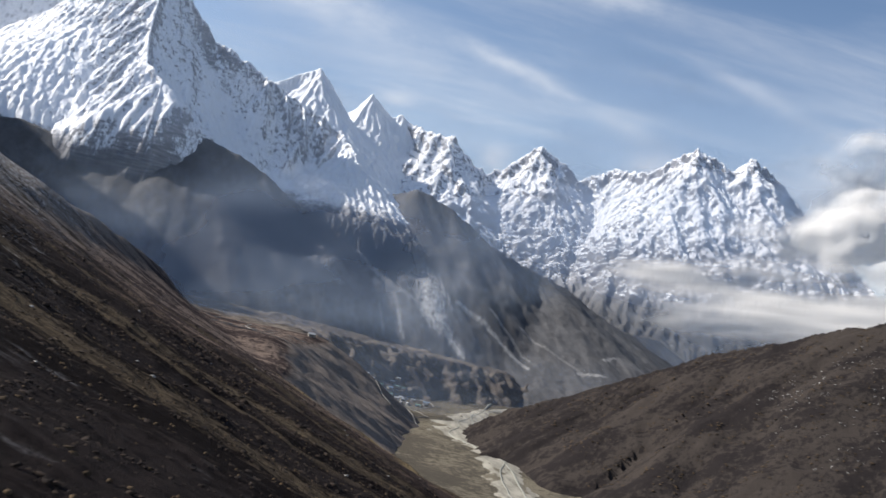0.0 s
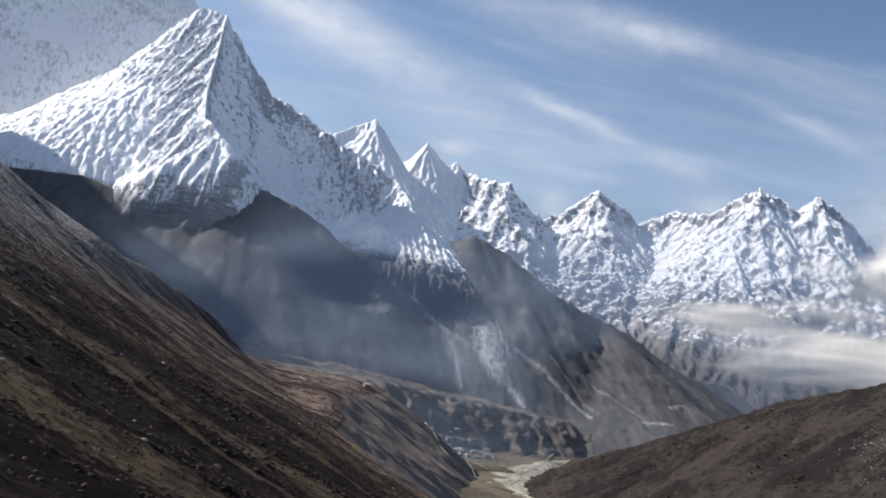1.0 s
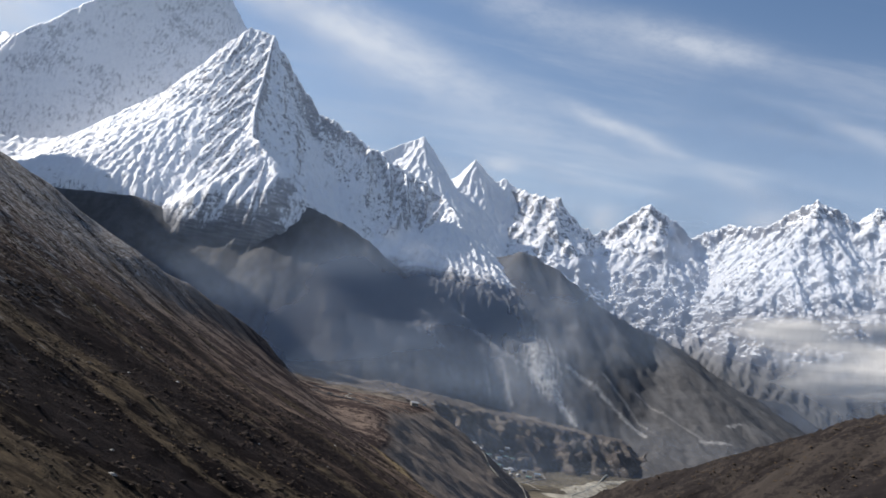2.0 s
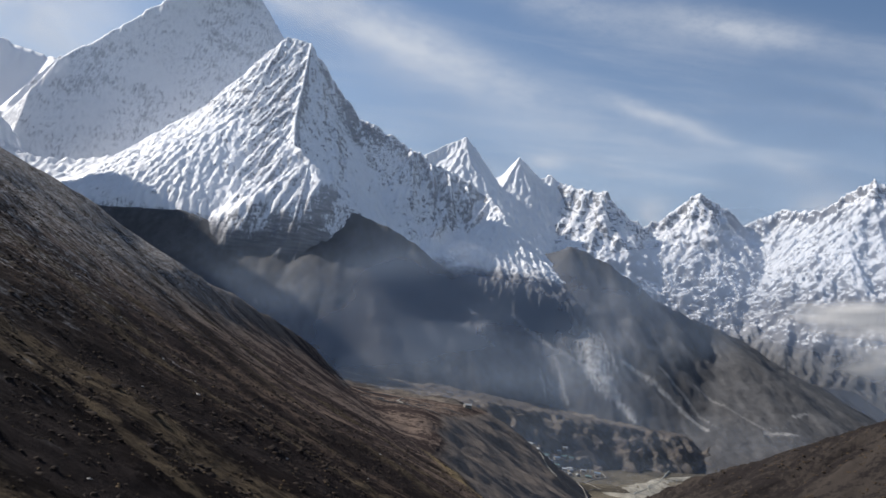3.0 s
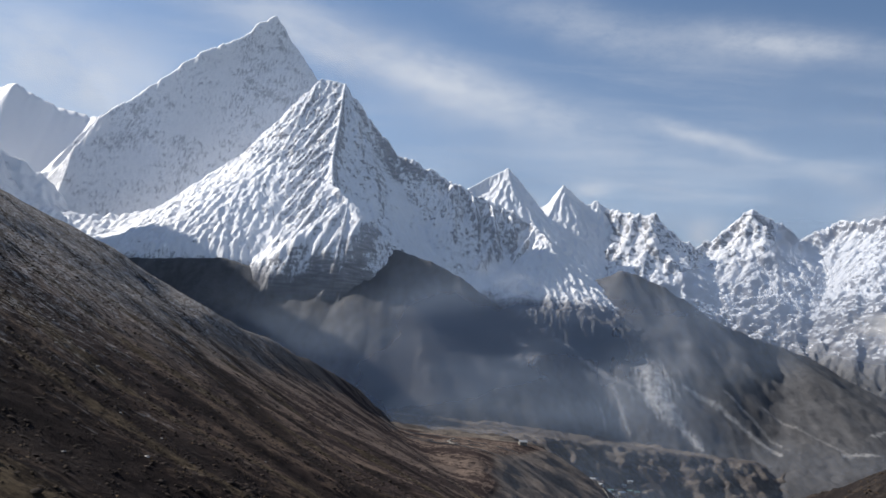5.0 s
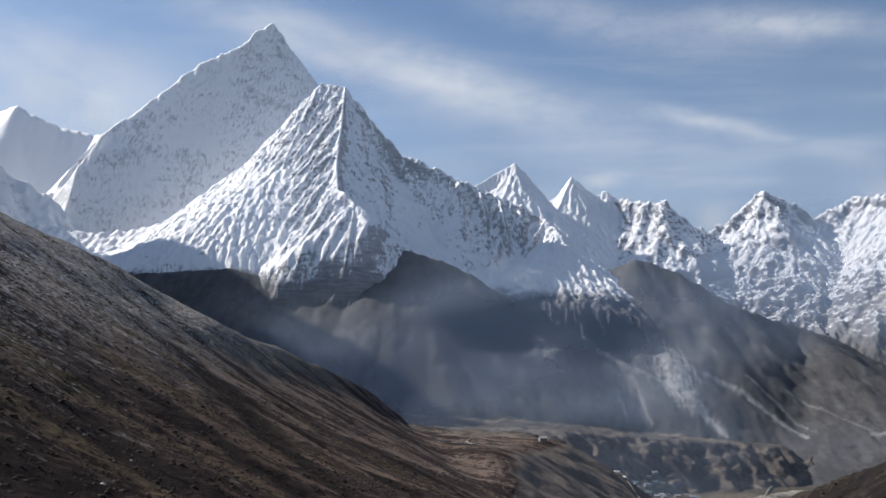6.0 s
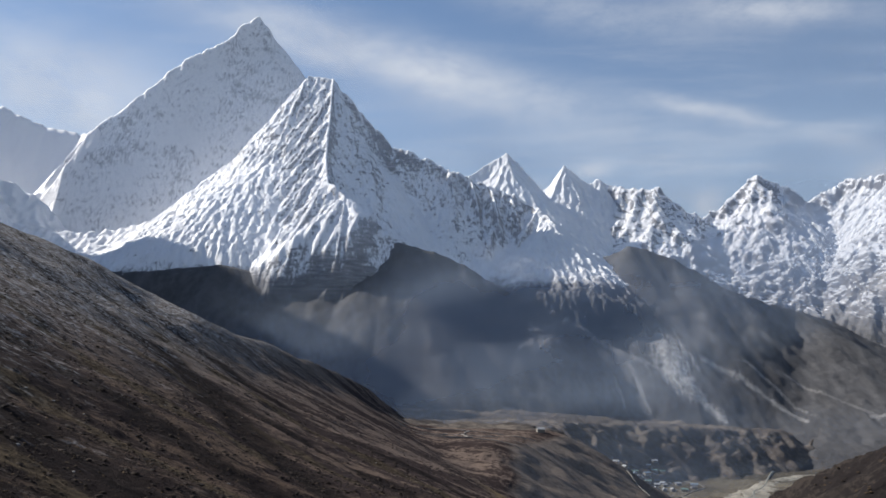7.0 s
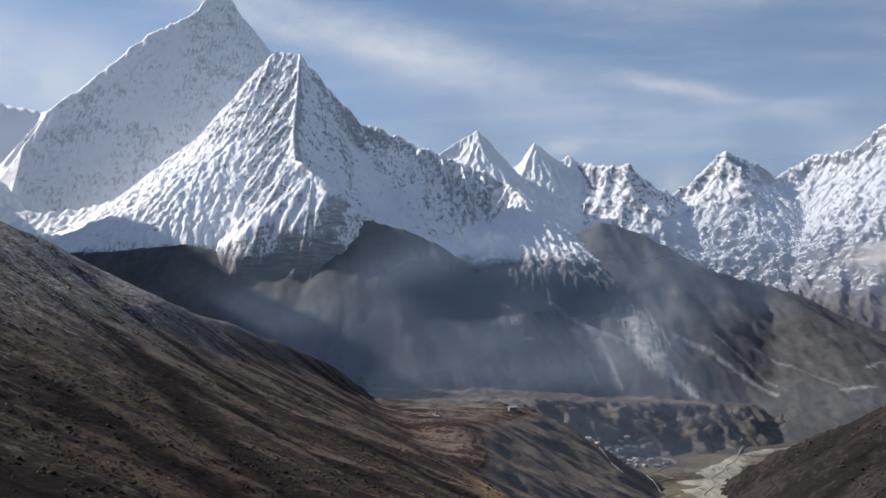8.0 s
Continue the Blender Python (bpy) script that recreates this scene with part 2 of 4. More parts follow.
def fbm(x, y, octaves=5, seed=0, gain=0.5):
    total, amp = 0.0, 1.0
    for k in range(octaves):
        total = total + amp * perlin(x * 2 ** k + 17.3 * k, y * 2 ** k - 9.1 * k, seed + k)
        amp *= gain
    return total


def ridged(x, y, octaves=5, seed=0, gain=0.5):
    total, amp = 0.0, 1.0
    for k in range(octaves):
        total = total + amp * (1 - 2 * np.abs(perlin(x * 2 ** k + 5.7 * k, y * 2 ** k + 3.3 * k, seed + k)))
        amp *= gain
    return total


def smooth(a, lo, hi):
    t = np.clip((a - lo) / (hi - lo), 0, 1)
    return t * t * (3 - 2 * t)


def softmax(a, b, k):
    h = np.clip(0.5 + 0.5 * (a - b) / k, 0, 1)
    return b * (1 - h) + a * h + k * h * (1 - h)


def crest(X, Y, line, left, right, flute=14.0, length=70.0, seed=1, jag=6.0, calm=0.0):
    """The height of a mountain under a crest line: it falls to each side by that slope, cut by gullies that run down from the crest."""
    X, Y = np.asarray(X, float), np.asarray(Y, float)
    best = np.full(X.shape, -1e5)
    S, D, W = np.zeros(X.shape), np.zeros(X.shape), np.zeros(X.shape)
    run = 0.0
    for (ax, ay, az), (bx, by, bz) in zip(line, line[1:]):
        dx, dy = bx - ax, by - ay
        size = math.hypot(dx, dy)
        t = np.clip(((X - ax) * dx + (Y - ay) * dy) / size ** 2, 0, 1)
        px, py = X - (ax + t * dx), Y - (ay + t * dy)
        d = np.hypot(px, py)
        side = (dx * (Y - ay) - dy * (X - ax)) / size / np.maximum(d, 1e-3)
        slope = right + (left - right) * smooth(side, -0.9, 0.9)
        h = az + t * (bz - az) - slope * d
        won = h > best
        best = np.where(won, h, best)
        S = np.where(won, run + t * size + np.where((t <= 0) | (t >= 1), np.arctan2(py, px) * 25.0, 0.0), S)
        D, W = np.where(won, d, D), np.where(won, smooth(side, -0.9, 0.9) * 2 - 1, W)
        run += size
    cut = ridged(S / length + 0.25 * fbm(X / length, Y / length, 2, seed + 9), D / (length * 4.5) + W * 7, 4, seed + 40, 0.55)
    fine = ridged(S / (length * 0.28) + 0.3 * fbm(X / (length * 0.5), Y / (length * 0.5), 2, seed + 19), D / (length * 2.0) + W * 5, 3, seed + 60, 0.5)
    thin = ridged(S / (length * 0.09) + 0.5 * fbm(X / (length * 0.3), Y / (length * 0.3), 3, seed + 29), D / (length * 0.7) + W * 3, 3, seed + 80, 0.55)
    best = best + jag * fbm(S / 28.0, S * 0 + seed * 3.1, 4, seed) * (1 - 0.7 * smooth(D, 0, 60))
    flute = flute * (1 - calm * smooth(W, -0.2, 0.8))
    return best + flute * (cut - 0.55) * smooth(D, 0, length * 1.3) + flute * (0.22 * (fine - 0.4) + 0.08 * (thin - 0.4)) * smooth(D, 0, length * 0.4)


def concave(d, near_slope, far_slope, reach):
    """How far a mountainside has fallen at a distance from its crest: steep at first, then an easier apron."""
    return far_slope * d + (near_slope - far_slope) * reach * (1 - np.exp(-d / reach))


def ridge(X, Y, line, left, right, seed=1, jag=5.0):
    """The height under a crest line. left and right: the slope near the crest, the slope further down, and where it changes."""
    X, Y = np.asarray(X, float), np.asarray(Y, float)
    best = np.full(X.shape, -1e5)
    run = 0.0
    for (ax, ay, az), (bx, by, bz) in zip(line, line[1:]):
        dx, dy = bx - ax, by - ay
        size = math.hypot(dx, dy)
        t = np.clip(((X - ax) * dx + (Y - ay) * dy) / size ** 2, 0, 1)
        px, py = X - (ax + t * dx), Y - (ay + t * dy)
        d = np.hypot(px, py)
        w = smooth((dx * (Y - ay) - dy * (X - ax)) / size / np.maximum(d, 1e-3), -0.9, 0.9)
        fall = concave(d, *right) * (1 - w) + concave(d, *left) * w
        along = np.arange(0.0, size + 4.0, 3.0)
        tooth = np.interp(t * size, along, jag * fbm((run + along) / 26.0, 0 * along + seed * 3.1, 4, seed, 0.55)) * (1 - 0.8 * smooth(d, 0, 50))
        best = np.maximum(best, az + t * (bz - az) - fall + tooth)
        run += size
    return best


def eroded(rule, x0, x1, y0, y1, cell, drops, seed, steps=46, bite=0.3, most=8.0, wide=8):
    """The same land after running water and snow slides have cut gullies into it: drops run downhill, wear the ground away and drop what they carry."""
    xs, ys = np.arange(x0, x1 + cell, cell), np.arange(y0, y1 + cell, cell)
    X, Y = np.meshgrid(xs, ys)
    first = rule(X, Y) / cell
    H = first.copy().ravel()
    ny, nx = X.shape
    rng = np.random.default_rng(seed)
    batch = 12000
    for _ in range(max(1, drops // batch)):
        px, py = rng.uniform(1, nx - 2.01, batch), rng.uniform(1, ny - 2.01, batch)
        vx, vy = np.zeros(batch), np.zeros(batch)
        speed, water, load = np.ones(batch), np.ones(batch), np.zeros(batch)
        for _ in range(steps):
            ix, iy = px.astype(int), py.astype(int)
            u, v = px - ix, py - iy
            k = iy * nx + ix
            a, b, c, d = H[k], H[k + 1], H[k + nx], H[k + nx + 1]
            gx, gy = (b - a) * (1 - v) + (d - c) * v, (c - a) * (1 - u) + (d - b) * u
            old = a * (1 - u) * (1 - v) + b * u * (1 - v) + c * (1 - u) * v + d * u * v
            vx, vy = vx * 0.12 - gx * 0.88, vy * 0.12 - gy * 0.88
            n = np.maximum(np.hypot(vx, vy), 1e-6)
            vx, vy = vx / n, vy / n
            px, py = np.clip(px + vx, 1, nx - 2.01), np.clip(py + vy, 1, ny - 2.01)
            jx, jy = px.astype(int), py.astype(int)
            e, f = px - jx, py - jy
            q = jy * nx + jx
            now = H[q] * (1 - e) * (1 - f) + H[q + 1] * e * (1 - f) + H[q + nx] * (1 - e) * f + H[q + nx + 1] * e * f
            drop = np.clip(old - now, -2, 2)
            room = np.maximum(drop, 0.02) * speed * water * 3.0
            take = np.where(drop < 0, -np.minimum(load, -drop), np.where(load > room, -(load - room) * 0.25, np.minimum((room - load) * bite, np.maximum(drop, 0) * 0.6)))
            load = load + take
            for o, w in ((0, (1 - u) * (1 - v)), (1, u * (1 - v)), (nx, (1 - u) * v), (nx + 1, u * v)):
                H -= np.bincount(k + o, take * w, len(H))
            speed = np.sqrt(np.maximum(speed ** 2 * 0.9 + drop * 1.2, 0.05))
            water = water * 0.975
    change = (H.reshape(ny, nx) - first) * cell

    def even(a, passes):
        for _ in range(passes):
            p = np.pad(a, 1, mode="edge")
            a = 0.4 * a + 0.15 * (p[:-2, 1:-1] + p[2:, 1:-1] + p[1:-1, :-2] + p[1:-1, 2:])
        return a

    # the gullies alone: crests and feet keep their height, and nothing is cut at the border
    change = even(change, 1) - even(change, wide * wide)
    rim = np.minimum(np.minimum(X - x0, x1 - X), np.minimum(Y - y0, y1 - Y))
    change = most * np.tanh(change / most) * smooth(rim, cell * 2, cell * 10)

    def worn(X, Y):
        fx, fy = np.clip((X - x0) / cell, 0, nx - 1.001), np.clip((Y - y0) / cell, 0, ny - 1.001)
        ix, iy = fx.astype(int), fy.astype(int)
        u, v = fx - ix, fy - iy
        u, v = u * u * (3 - 2 * u), v * v * (3 - 2 * v)
        return (change[iy, ix] * (1 - u) + change[iy, ix + 1] * u) * (1 - v) + (change[iy + 1, ix] * (1 - u) + change[iy + 1, ix + 1] * u) * v

    return lambda X, Y: rule(X, Y) + worn(np.asarray(X, float), np.asarray(Y, float))


def detail(rule, size, length, seed):
    """The same land with small crags and hollows, drawn out down the slope."""
    def crag(X, Y):
        z = rule(X, Y)
        return z + size * (ridged(X / length + z / (length * 3), Y / length - z / (length * 4), 6, seed, 0.62) - 1.0)

    return crag


def grid_axis(pieces):
    """Places along an axis, from rows of start, end and step."""
    out = []
    for a, b, step in pieces:
        n = max(1, round((b - a) / step))
        out.extend(a + (b - a) * i / n for i in range(n))
    return np.array(out + [pieces[-1][1]])


def sheet(name, xs, ys, height, mat, label, category, kind="structure", floor_z=-60.0, masks=None):
    """A piece of land as one mesh over a grid of places, with its height from a function. Cells that lie deep under the ground are left out."""
    X, Y = np.meshgrid(xs, ys)
    Z = height(X, Y)
    ny, nx = X.shape
    idx = np.arange(nx * ny).reshape(ny, nx)
    quads = np.stack([idx[:-1, :-1], idx[:-1, 1:], idx[1:, 1:], idx[1:, :-1]], -1).reshape(-1, 4)
    above = (Z.ravel()[quads] > floor_z).any(1)
    quads = quads[above]
    used = np.unique(quads)
    back = np.full(nx * ny, -1)
    back[used] = np.arange(len(used))
    co = np.stack([X.ravel(), Y.ravel(), Z.ravel()], -1)[used]
    quads = back[quads]
    me = bpy.data.meshes.new(name)
    me.vertices.add(len(co))
    me.vertices.foreach_set("co", co.astype(np.float32).ravel())
    me.loops.add(quads.size)
    me.loops.foreach_set("vertex_index", quads.astype(np.int32).ravel())
    me.polygons.add(len(quads))
    me.polygons.foreach_set("loop_start", np.arange(0, quads.size, 4, dtype=np.int32))
    me.polygons.foreach_set("loop_total", np.full(len(quads), 4, dtype=np.int32))
    me.polygons.foreach_set("use_smooth", np.ones(len(quads), dtype=bool))
    me.update(calc_edges=True)
    me.validate()
    me.materials.append(mat)
    if masks:
        for key, rule in masks.items():
            at = me.attributes.new(key, "FLOAT", "POINT")
            at.data.foreach_set("value", rule(co[:, 0], co[:, 1]).astype(np.float32))
    return tagged(new(name, me), label, category, kind=kind)


# ---- the land ----
def near(X, Y, line):
    """The distance to a line of places, and how far along it (0 to 1) the nearest place lies."""
    best, where = np.full(np.shape(X), 1e9), np.zeros(np.shape(X))
    n = len(line) - 1
    for i, ((ax, ay), (bx, by)) in enumerate(zip(line, line[1:])):
        dx, dy = bx - ax, by - ay
        t = np.clip(((X - ax) * dx + (Y - ay) * dy) / (dx * dx + dy * dy), 0, 1)
        d = np.hypot(X - ax - t * dx, Y - ay - t * dy)
        where = np.where(d < best, (i + t) / n, where)
        best = np.minimum(best, d)
    return best, where


def bank_x(X, Y):
    bank = np.interp(Y, [-300, 200, 430, 480, 540, 640, 760, 950, 1040, 1100, 1300], [260, 170, 112, 80, 62, 60, 46, 52, 85, 120, 122])
    return bank + 6 * ridged(Y / 70, X / 200, 3, 27) - 4


def bands(X, Y, rows):
    """Strips of growth that run down the slope: rows of the place along the slope, half width and slant."""
    wander = 7 * fbm(X / 45, Y / 60, 3, 91) + 2.5 * fbm(X / 9, Y / 6, 2, 92)
    return sum(np.exp(-((Y + slant * (X + 50) + wander - y0) / half) ** 2) for y0, half, slant in rows)


def heath_bands(X, Y):
    gully, _ = near(X, Y, [(-160, 560), (-105, 460), (-62, 386), (-30, 325), (21, 280), (60, 240)])
    wide = bands(X, Y, [(164, 15, 0.1), (80, 15, 0.3), (-18, 26, 0.2), (228, 8, 0.35), (300, 12, 0.5), (470, 14, 0.6), (590, 16, 0.6)])
    return np.clip(wide + np.exp(-((gully + 5 * fbm(X / 25, Y / 25, 3, 93)) / 13) ** 2), 0, 1)


def straw_bands(X, Y):
    return np.clip(bands(X, Y, [(128, 11, 0.1), (44, 17, 0.2), (103, 3, 0.5), (196, 5, 0.3), (262, 8, 0.4), (345, 9, 0.5), (420, 10, 0.5), (530, 12, 0.6)]), 0, 1)


def hillside_z(X, Y):
    xx = X + 45.0
    z = 137.0 - 0.06 * (Y - 300.0) - 0.42 * xx + 0.0005 * np.minimum(xx, 0) ** 2
    edge = np.interp(X, [-700, -420, -300, -200, -150, -105, -60], [640, 730, 800, 815, 980, 1200, 1500])
    z = z + 12.0 * np.exp(-((Y - edge) / 170.0) ** 2) * smooth(X, -350, -270) - 0.45 * softmax(-X - 335.0, 0 * X, 30.0)
    z = z - 0.55 * softmax(Y - edge, 0 * Y, 60.0)
    z = z - 1.6 * heath_bands(X, Y) + 21.0 * np.exp(-((X + 150.0) / 95.0) ** 2) * smooth(Y, 560, 1020) * (1 - smooth(Y, 1120, 1400))
    # a bench with old field terraces at the foot of the slope
    bench = 95.0 - 0.02 * X + 2.4 * np.round(fbm(X / 130, Y / 38, 3, 8) * 3.0) / 3.0
    bench = bench - 0.5 * softmax(Y - 1140.0, 0 * Y, 20.0) - 0.22 * softmax(900.0 - Y, 0 * Y, 40.0)
    z = softmax(z, bench, 10.0)
    # the bank that falls from the foot of the slope to the river flat, with gullies
    bank = bank_x(X, Y)
    z = z - 0.56 * softmax(X - bank, 0 * X, 22.0)
    z = z + 4.0 * fbm(X / 130 + Y / 600, Y / 120, 4, 21) + 0.8 * ridged(X / 90 + Y / 110, Y / 40 - X / 120, 4, 22) + 0.12 * ridged(X / 14, Y / 8 - X / 30, 3, 24)
    return z + 0.3 * fbm(X / 4, Y / 4, 3, 23)


def right_hill_z(X, Y):
    line = [(425, 1160, -12), (452, 1060, 28), (497, 955, 116), (605, 875, 184), (740, 782, 250), (960, 640, 330), (1300, 450, 420)]
    z = crest(X, Y, line, 0.5, 0.68, 8, 120, 5, 3)
    return z + 5 * fbm(X / 80, Y / 80, 5, 31)


def spur_z(X, Y):
    arete = [(-120, 1812, 420), (-42, 1812, 397), (16, 1806, 374), (73, 1802, 334), (153, 1800, 298), (209, 1795, 270), (276, 1780, 229), (360, 1740, 180), (472, 1640, 70)]
    left = [(-1300, 1950, 480), (-884, 1800, 414), (-788, 1775, 387), (-687, 1760, 355), (-593, 1752, 357), (-530, 1750, 362), (-468, 1750, 368), (-411, 1750, 354), (-332, 1752, 348), (-244, 1765, 365), (-174, 1792, 398), (-115, 1812, 420)]
    hill = [(180, 2100, 320), (290, 2070, 374), (340, 2040, 414), (395, 2017, 436), (486, 2003, 406), (587, 1985, 348), (647, 1995, 316), (771, 2020, 288)]
    low = [(771, 2020, 288), (850, 2060, 268), (951, 2200, 250), (1090, 2350, 224), (1250, 2550, 198), (1430, 2800, 190), (1650, 3000, 190)]
    z = ridge(X, Y, left, (0.9, 0.7, 100), (0.95, 0.85, 150), 11, 3)
    z = softmax(z, ridge(X, Y, arete, (0.7, 0.5, 150), (0.98, 0.88, 150), 12, 3), 14.0)
    z = softmax(z, ridge(X, Y, hill, (0.7, 0.7, 100), (0.98, 0.85, 150), 13, 3), 10.0)
    z = softmax(z, ridge(X, Y, low, (0.5, 0.4, 150), (0.58, 0.5, 200), 14, 1), 14.0)
    return z + 3.5 * fbm(X / 90, Y / 90, 5, 32)


EDGE = [(-260, 1020), (60, 1085), (108, 1112), (122, 1230), (160, 1370), (250, 1462), (350, 1512), (450, 1545), (560, 1590), (720, 1640)]


def terrace_z(X, Y):
    """A moraine terrace at the foot of the spur, with a gullied scarp above the village."""
    d, _ = near(X, Y, EDGE)
    inside = Y > np.interp(X, [p[0] for p in EDGE], [p[1] for p in EDGE])
    d = np.where(inside, d, -d) + 16 * ridged(X / 60, Y / 60, 4, 43) - 12
    top = 88.0 + 0.06 * np.maximum(d - 60, 0) - 0.075 * np.maximum(X - 100, 0) + 4 * fbm(X / 70, Y / 70, 4, 44)
    scarp = 0.62 * softmax(-d, 0 * d, 8.0)
    return top - scarp + 2.5 * ridged(X / 30, Y / 30, 4, 45)


def peak_z(X, Y):
    west = [(-700, 2200, 560), (-659, 2205, 584), (-605, 2220, 612), (-565, 2235, 650), (-508, 2250, 702), (-472, 2265, 768), (-450, 2275, 832), (-432, 2280, 896), (-410, 2288, 914), (-389, 2290, 937), (-324, 2275, 922)]
    lower = [(-1300, 2190, 560), (-1031, 2200, 512), (-958, 2200, 501), (-843, 2200, 510), (-757, 2200, 534), (-700, 2200, 560), (-640, 2210, 588)]
    east = [(-324, 2275, 922), (-252, 2269, 836), (-165, 2265, 734), (-54, 2236, 683), (100, 2210, 610), (196, 2180, 562), (341, 2127, 410)]
    arete = [(-324, 2275, 922), (-318, 2215, 862), (-308, 2120, 768), (-302, 2055, 702), (-296, 1990, 638), (-276, 1900, 563), (-233, 1850, 527)]
    z = ridge(X, Y, east, (3.0, 2.0, 200), (1.75, 1.3, 110), 4, 7)
    z = np.maximum(z, crest(X, Y, west, 3.2, 1.25, 9, 60, 23, 6))
    z = np.maximum(z, ridge(X, Y, lower, (2.0, 1.5, 200), (0.72, 0.55, 80), 3, 5))
    # the long arete between the lit and the dark flank
    flank = crest(X, Y, arete, 2.0, 1.05, 9, 48, 3, 4, 0.6)
    z = np.maximum(z, np.maximum(flank, ridge(X, Y, arete, (2.2, 1.5, 150), (1.3, 0.72, 125), 5, 4)))
    # ribs that run down the lit flank
    for k, (x, y, h, run, dx) in enumerate(((-318, 2205, 848, 170, 0.86), (-311, 2140, 784, 300, 0.84), (-306, 2085, 728, 200, 0.78), (-300, 2030, 674, 320, 0.83), (-292, 1965, 612, 210, 0.8),
                                            (-440, 2275, 850, 160, 0.62), (-490, 2258, 728, 220, 0.6), (-585, 2228, 628, 230, 0.62), (-680, 2202, 570, 200, 0.66))):
        dy = math.sqrt(1 - dx * dx)
        rib = [(x, y, h), (x - dx * run * 0.35, y - dy * run * 0.3, h - run * 0.42), (x - dx * run * 0.65, y - dy * run * 0.7, h - run * 0.8), (x - dx * run, y - dy * run, h - run * 1.16)]
        z = np.maximum(z, ridge(X, Y, rib, (1.7, 1.2, 60), (1.0, 0.8, 60), 70 + k, 4))
    # the lower buttress: a lit rib to one side, a dark one to the other
    z = np.maximum(z, ridge(X, Y, [(-233, 1850, 527), (-321, 1800, 438), (-396, 1755, 357), (-425, 1735, 320)], (0.8, 0.7, 80), (1.25, 0.9, 80), 6, 5))
    z = np.maximum(z, ridge(X, Y, [(-233, 1850, 527), (-208, 1830, 483), (-178, 1822, 445), (-120, 1815, 424)], (0.9, 0.7, 80), (0.95, 0.75, 80), 7, 4))
    z = np.maximum(z, ridge(X, Y, [(-224, 1815, 455), (-216, 1785, 412), (-198, 1758, 352)], (1.2, 0.9, 60), (0.8, 0.8, 60), 8, 4))
    # ribs of rock that stand out from the lower ridge, and the broad lit shoulder beyond them
    for k, (x, y, h, run) in enumerate(((-18, 2226, 668, 85), (38, 2222, 640, 75), (88, 2210, 614, 90), (136, 2200, 592, 70))):
        z = np.maximum(z, ridge(X, Y, [(x, y, h), (x + 6, y - run * 0.5, h - run * 0.35), (x + 14, y - run, h - run * 1.05), (x + 20, y - run * 1.5, h - run * 1.9)], (2.4, 1.4, 40), (1.9, 1.2, 40), 60 + k, 6))
    z = np.maximum(z, ridge(X, Y, [(196, 2180, 562), (225, 2110, 517), (248, 2050, 458), (275, 1985, 395), (300, 1930, 330)], (0.95, 0.6, 110), (0.85, 0.7, 100), 9, 5))
    for k, rib in enumerate(([(205, 2160, 550), (160, 2085, 482), (128, 2020, 410)], [(226, 2108, 518), (192, 2035, 450), (172, 1970, 385)], [(120, 2200, 600), (90, 2110, 500), (70, 2040, 430)])):
        z = np.maximum(z, ridge(X, Y, rib, (1.6, 1.0, 50), (1.2, 0.9, 50), 90 + k, 6))
    z = z - 1.0 * softmax(1756.0 + 10 * smooth(-X, 420, 520) + 75 * smooth(X, -215, -150) - Y + 8 * fbm(X / 40, Y / 40, 3, 34), 0 * Y, 12.0)
    return z + 3.0 * (ridged(X / 90 + z / 200, Y / 90, 4, 33, 0.5) - 0.7)


def broad_face(X, Y, line, slope, seed, jag):
    """A mountain with one broad even face under a crest that runs across it."""
    x, y, z = (np.array(c, float) for c in zip(*line))
    d = np.abs(Y - np.interp(X, x, y))
    tooth = jag * fbm(X / 40.0, X * 0 + seed, 5, seed, 0.6) * (1 - smooth(d, 0, 35))
    beyond = np.maximum(x[0] - X, 0) + np.maximum(X - x[-1], 0)
    return np.interp(X, x, z) + tooth - slope * d - 1.5 * beyond


def great_z(X, Y):
    line = [(-1088, 2398, 723), (-1055, 2450, 836), (-965, 2488, 917), (-819, 2569, 1092), (-712, 2599, 1156), (-682, 2612, 1185), (-668, 2627, 1216), (-617, 2645, 1255), (-508, 2578, 1112), (-448, 2536, 1021), (-304, 2436, 806), (-86, 2314, 543)]
    back = [(-1900, 2960, 900), (-1726, 2970, 1016), (-1587, 2962, 1073), (-1424, 2973, 995), (-1302, 2976, 977), (-1132, 2800, 900)]
    z = broad_face(X, Y, line, 2.15, 7, 7.0)
    z = np.maximum(z, ridge(X, Y, back, (1.6, 1.2, 200), (1.6, 1.2, 200), 8, 7))
    # the sunlit rib that comes down from the shoulder, and the low one across its foot
    z = np.maximum(z, ridge(X, Y, [(-1120, 2625, 892), (-1165, 2540, 765), (-1188, 2474, 669), (-1250, 2400, 600)], (1.5, 1.2, 90), (1.5, 1.2, 90), 29, 8))
    z = np.maximum(z, ridge(X, Y, [(-1420, 2560, 745), (-1290, 2420, 640), (-1150, 2300, 540)], (1.2, 0.9, 90), (1.0, 0.8, 90), 9, 6))
    z = z + 4.5 * fbm(X / 240 + z / 500, z / 150, 5, 38, 0.55)
    return z + 2.0 * (ridged(X / 110 + z / 260, z / 150 - X / 500, 5, 34, 0.5) - 0.8)


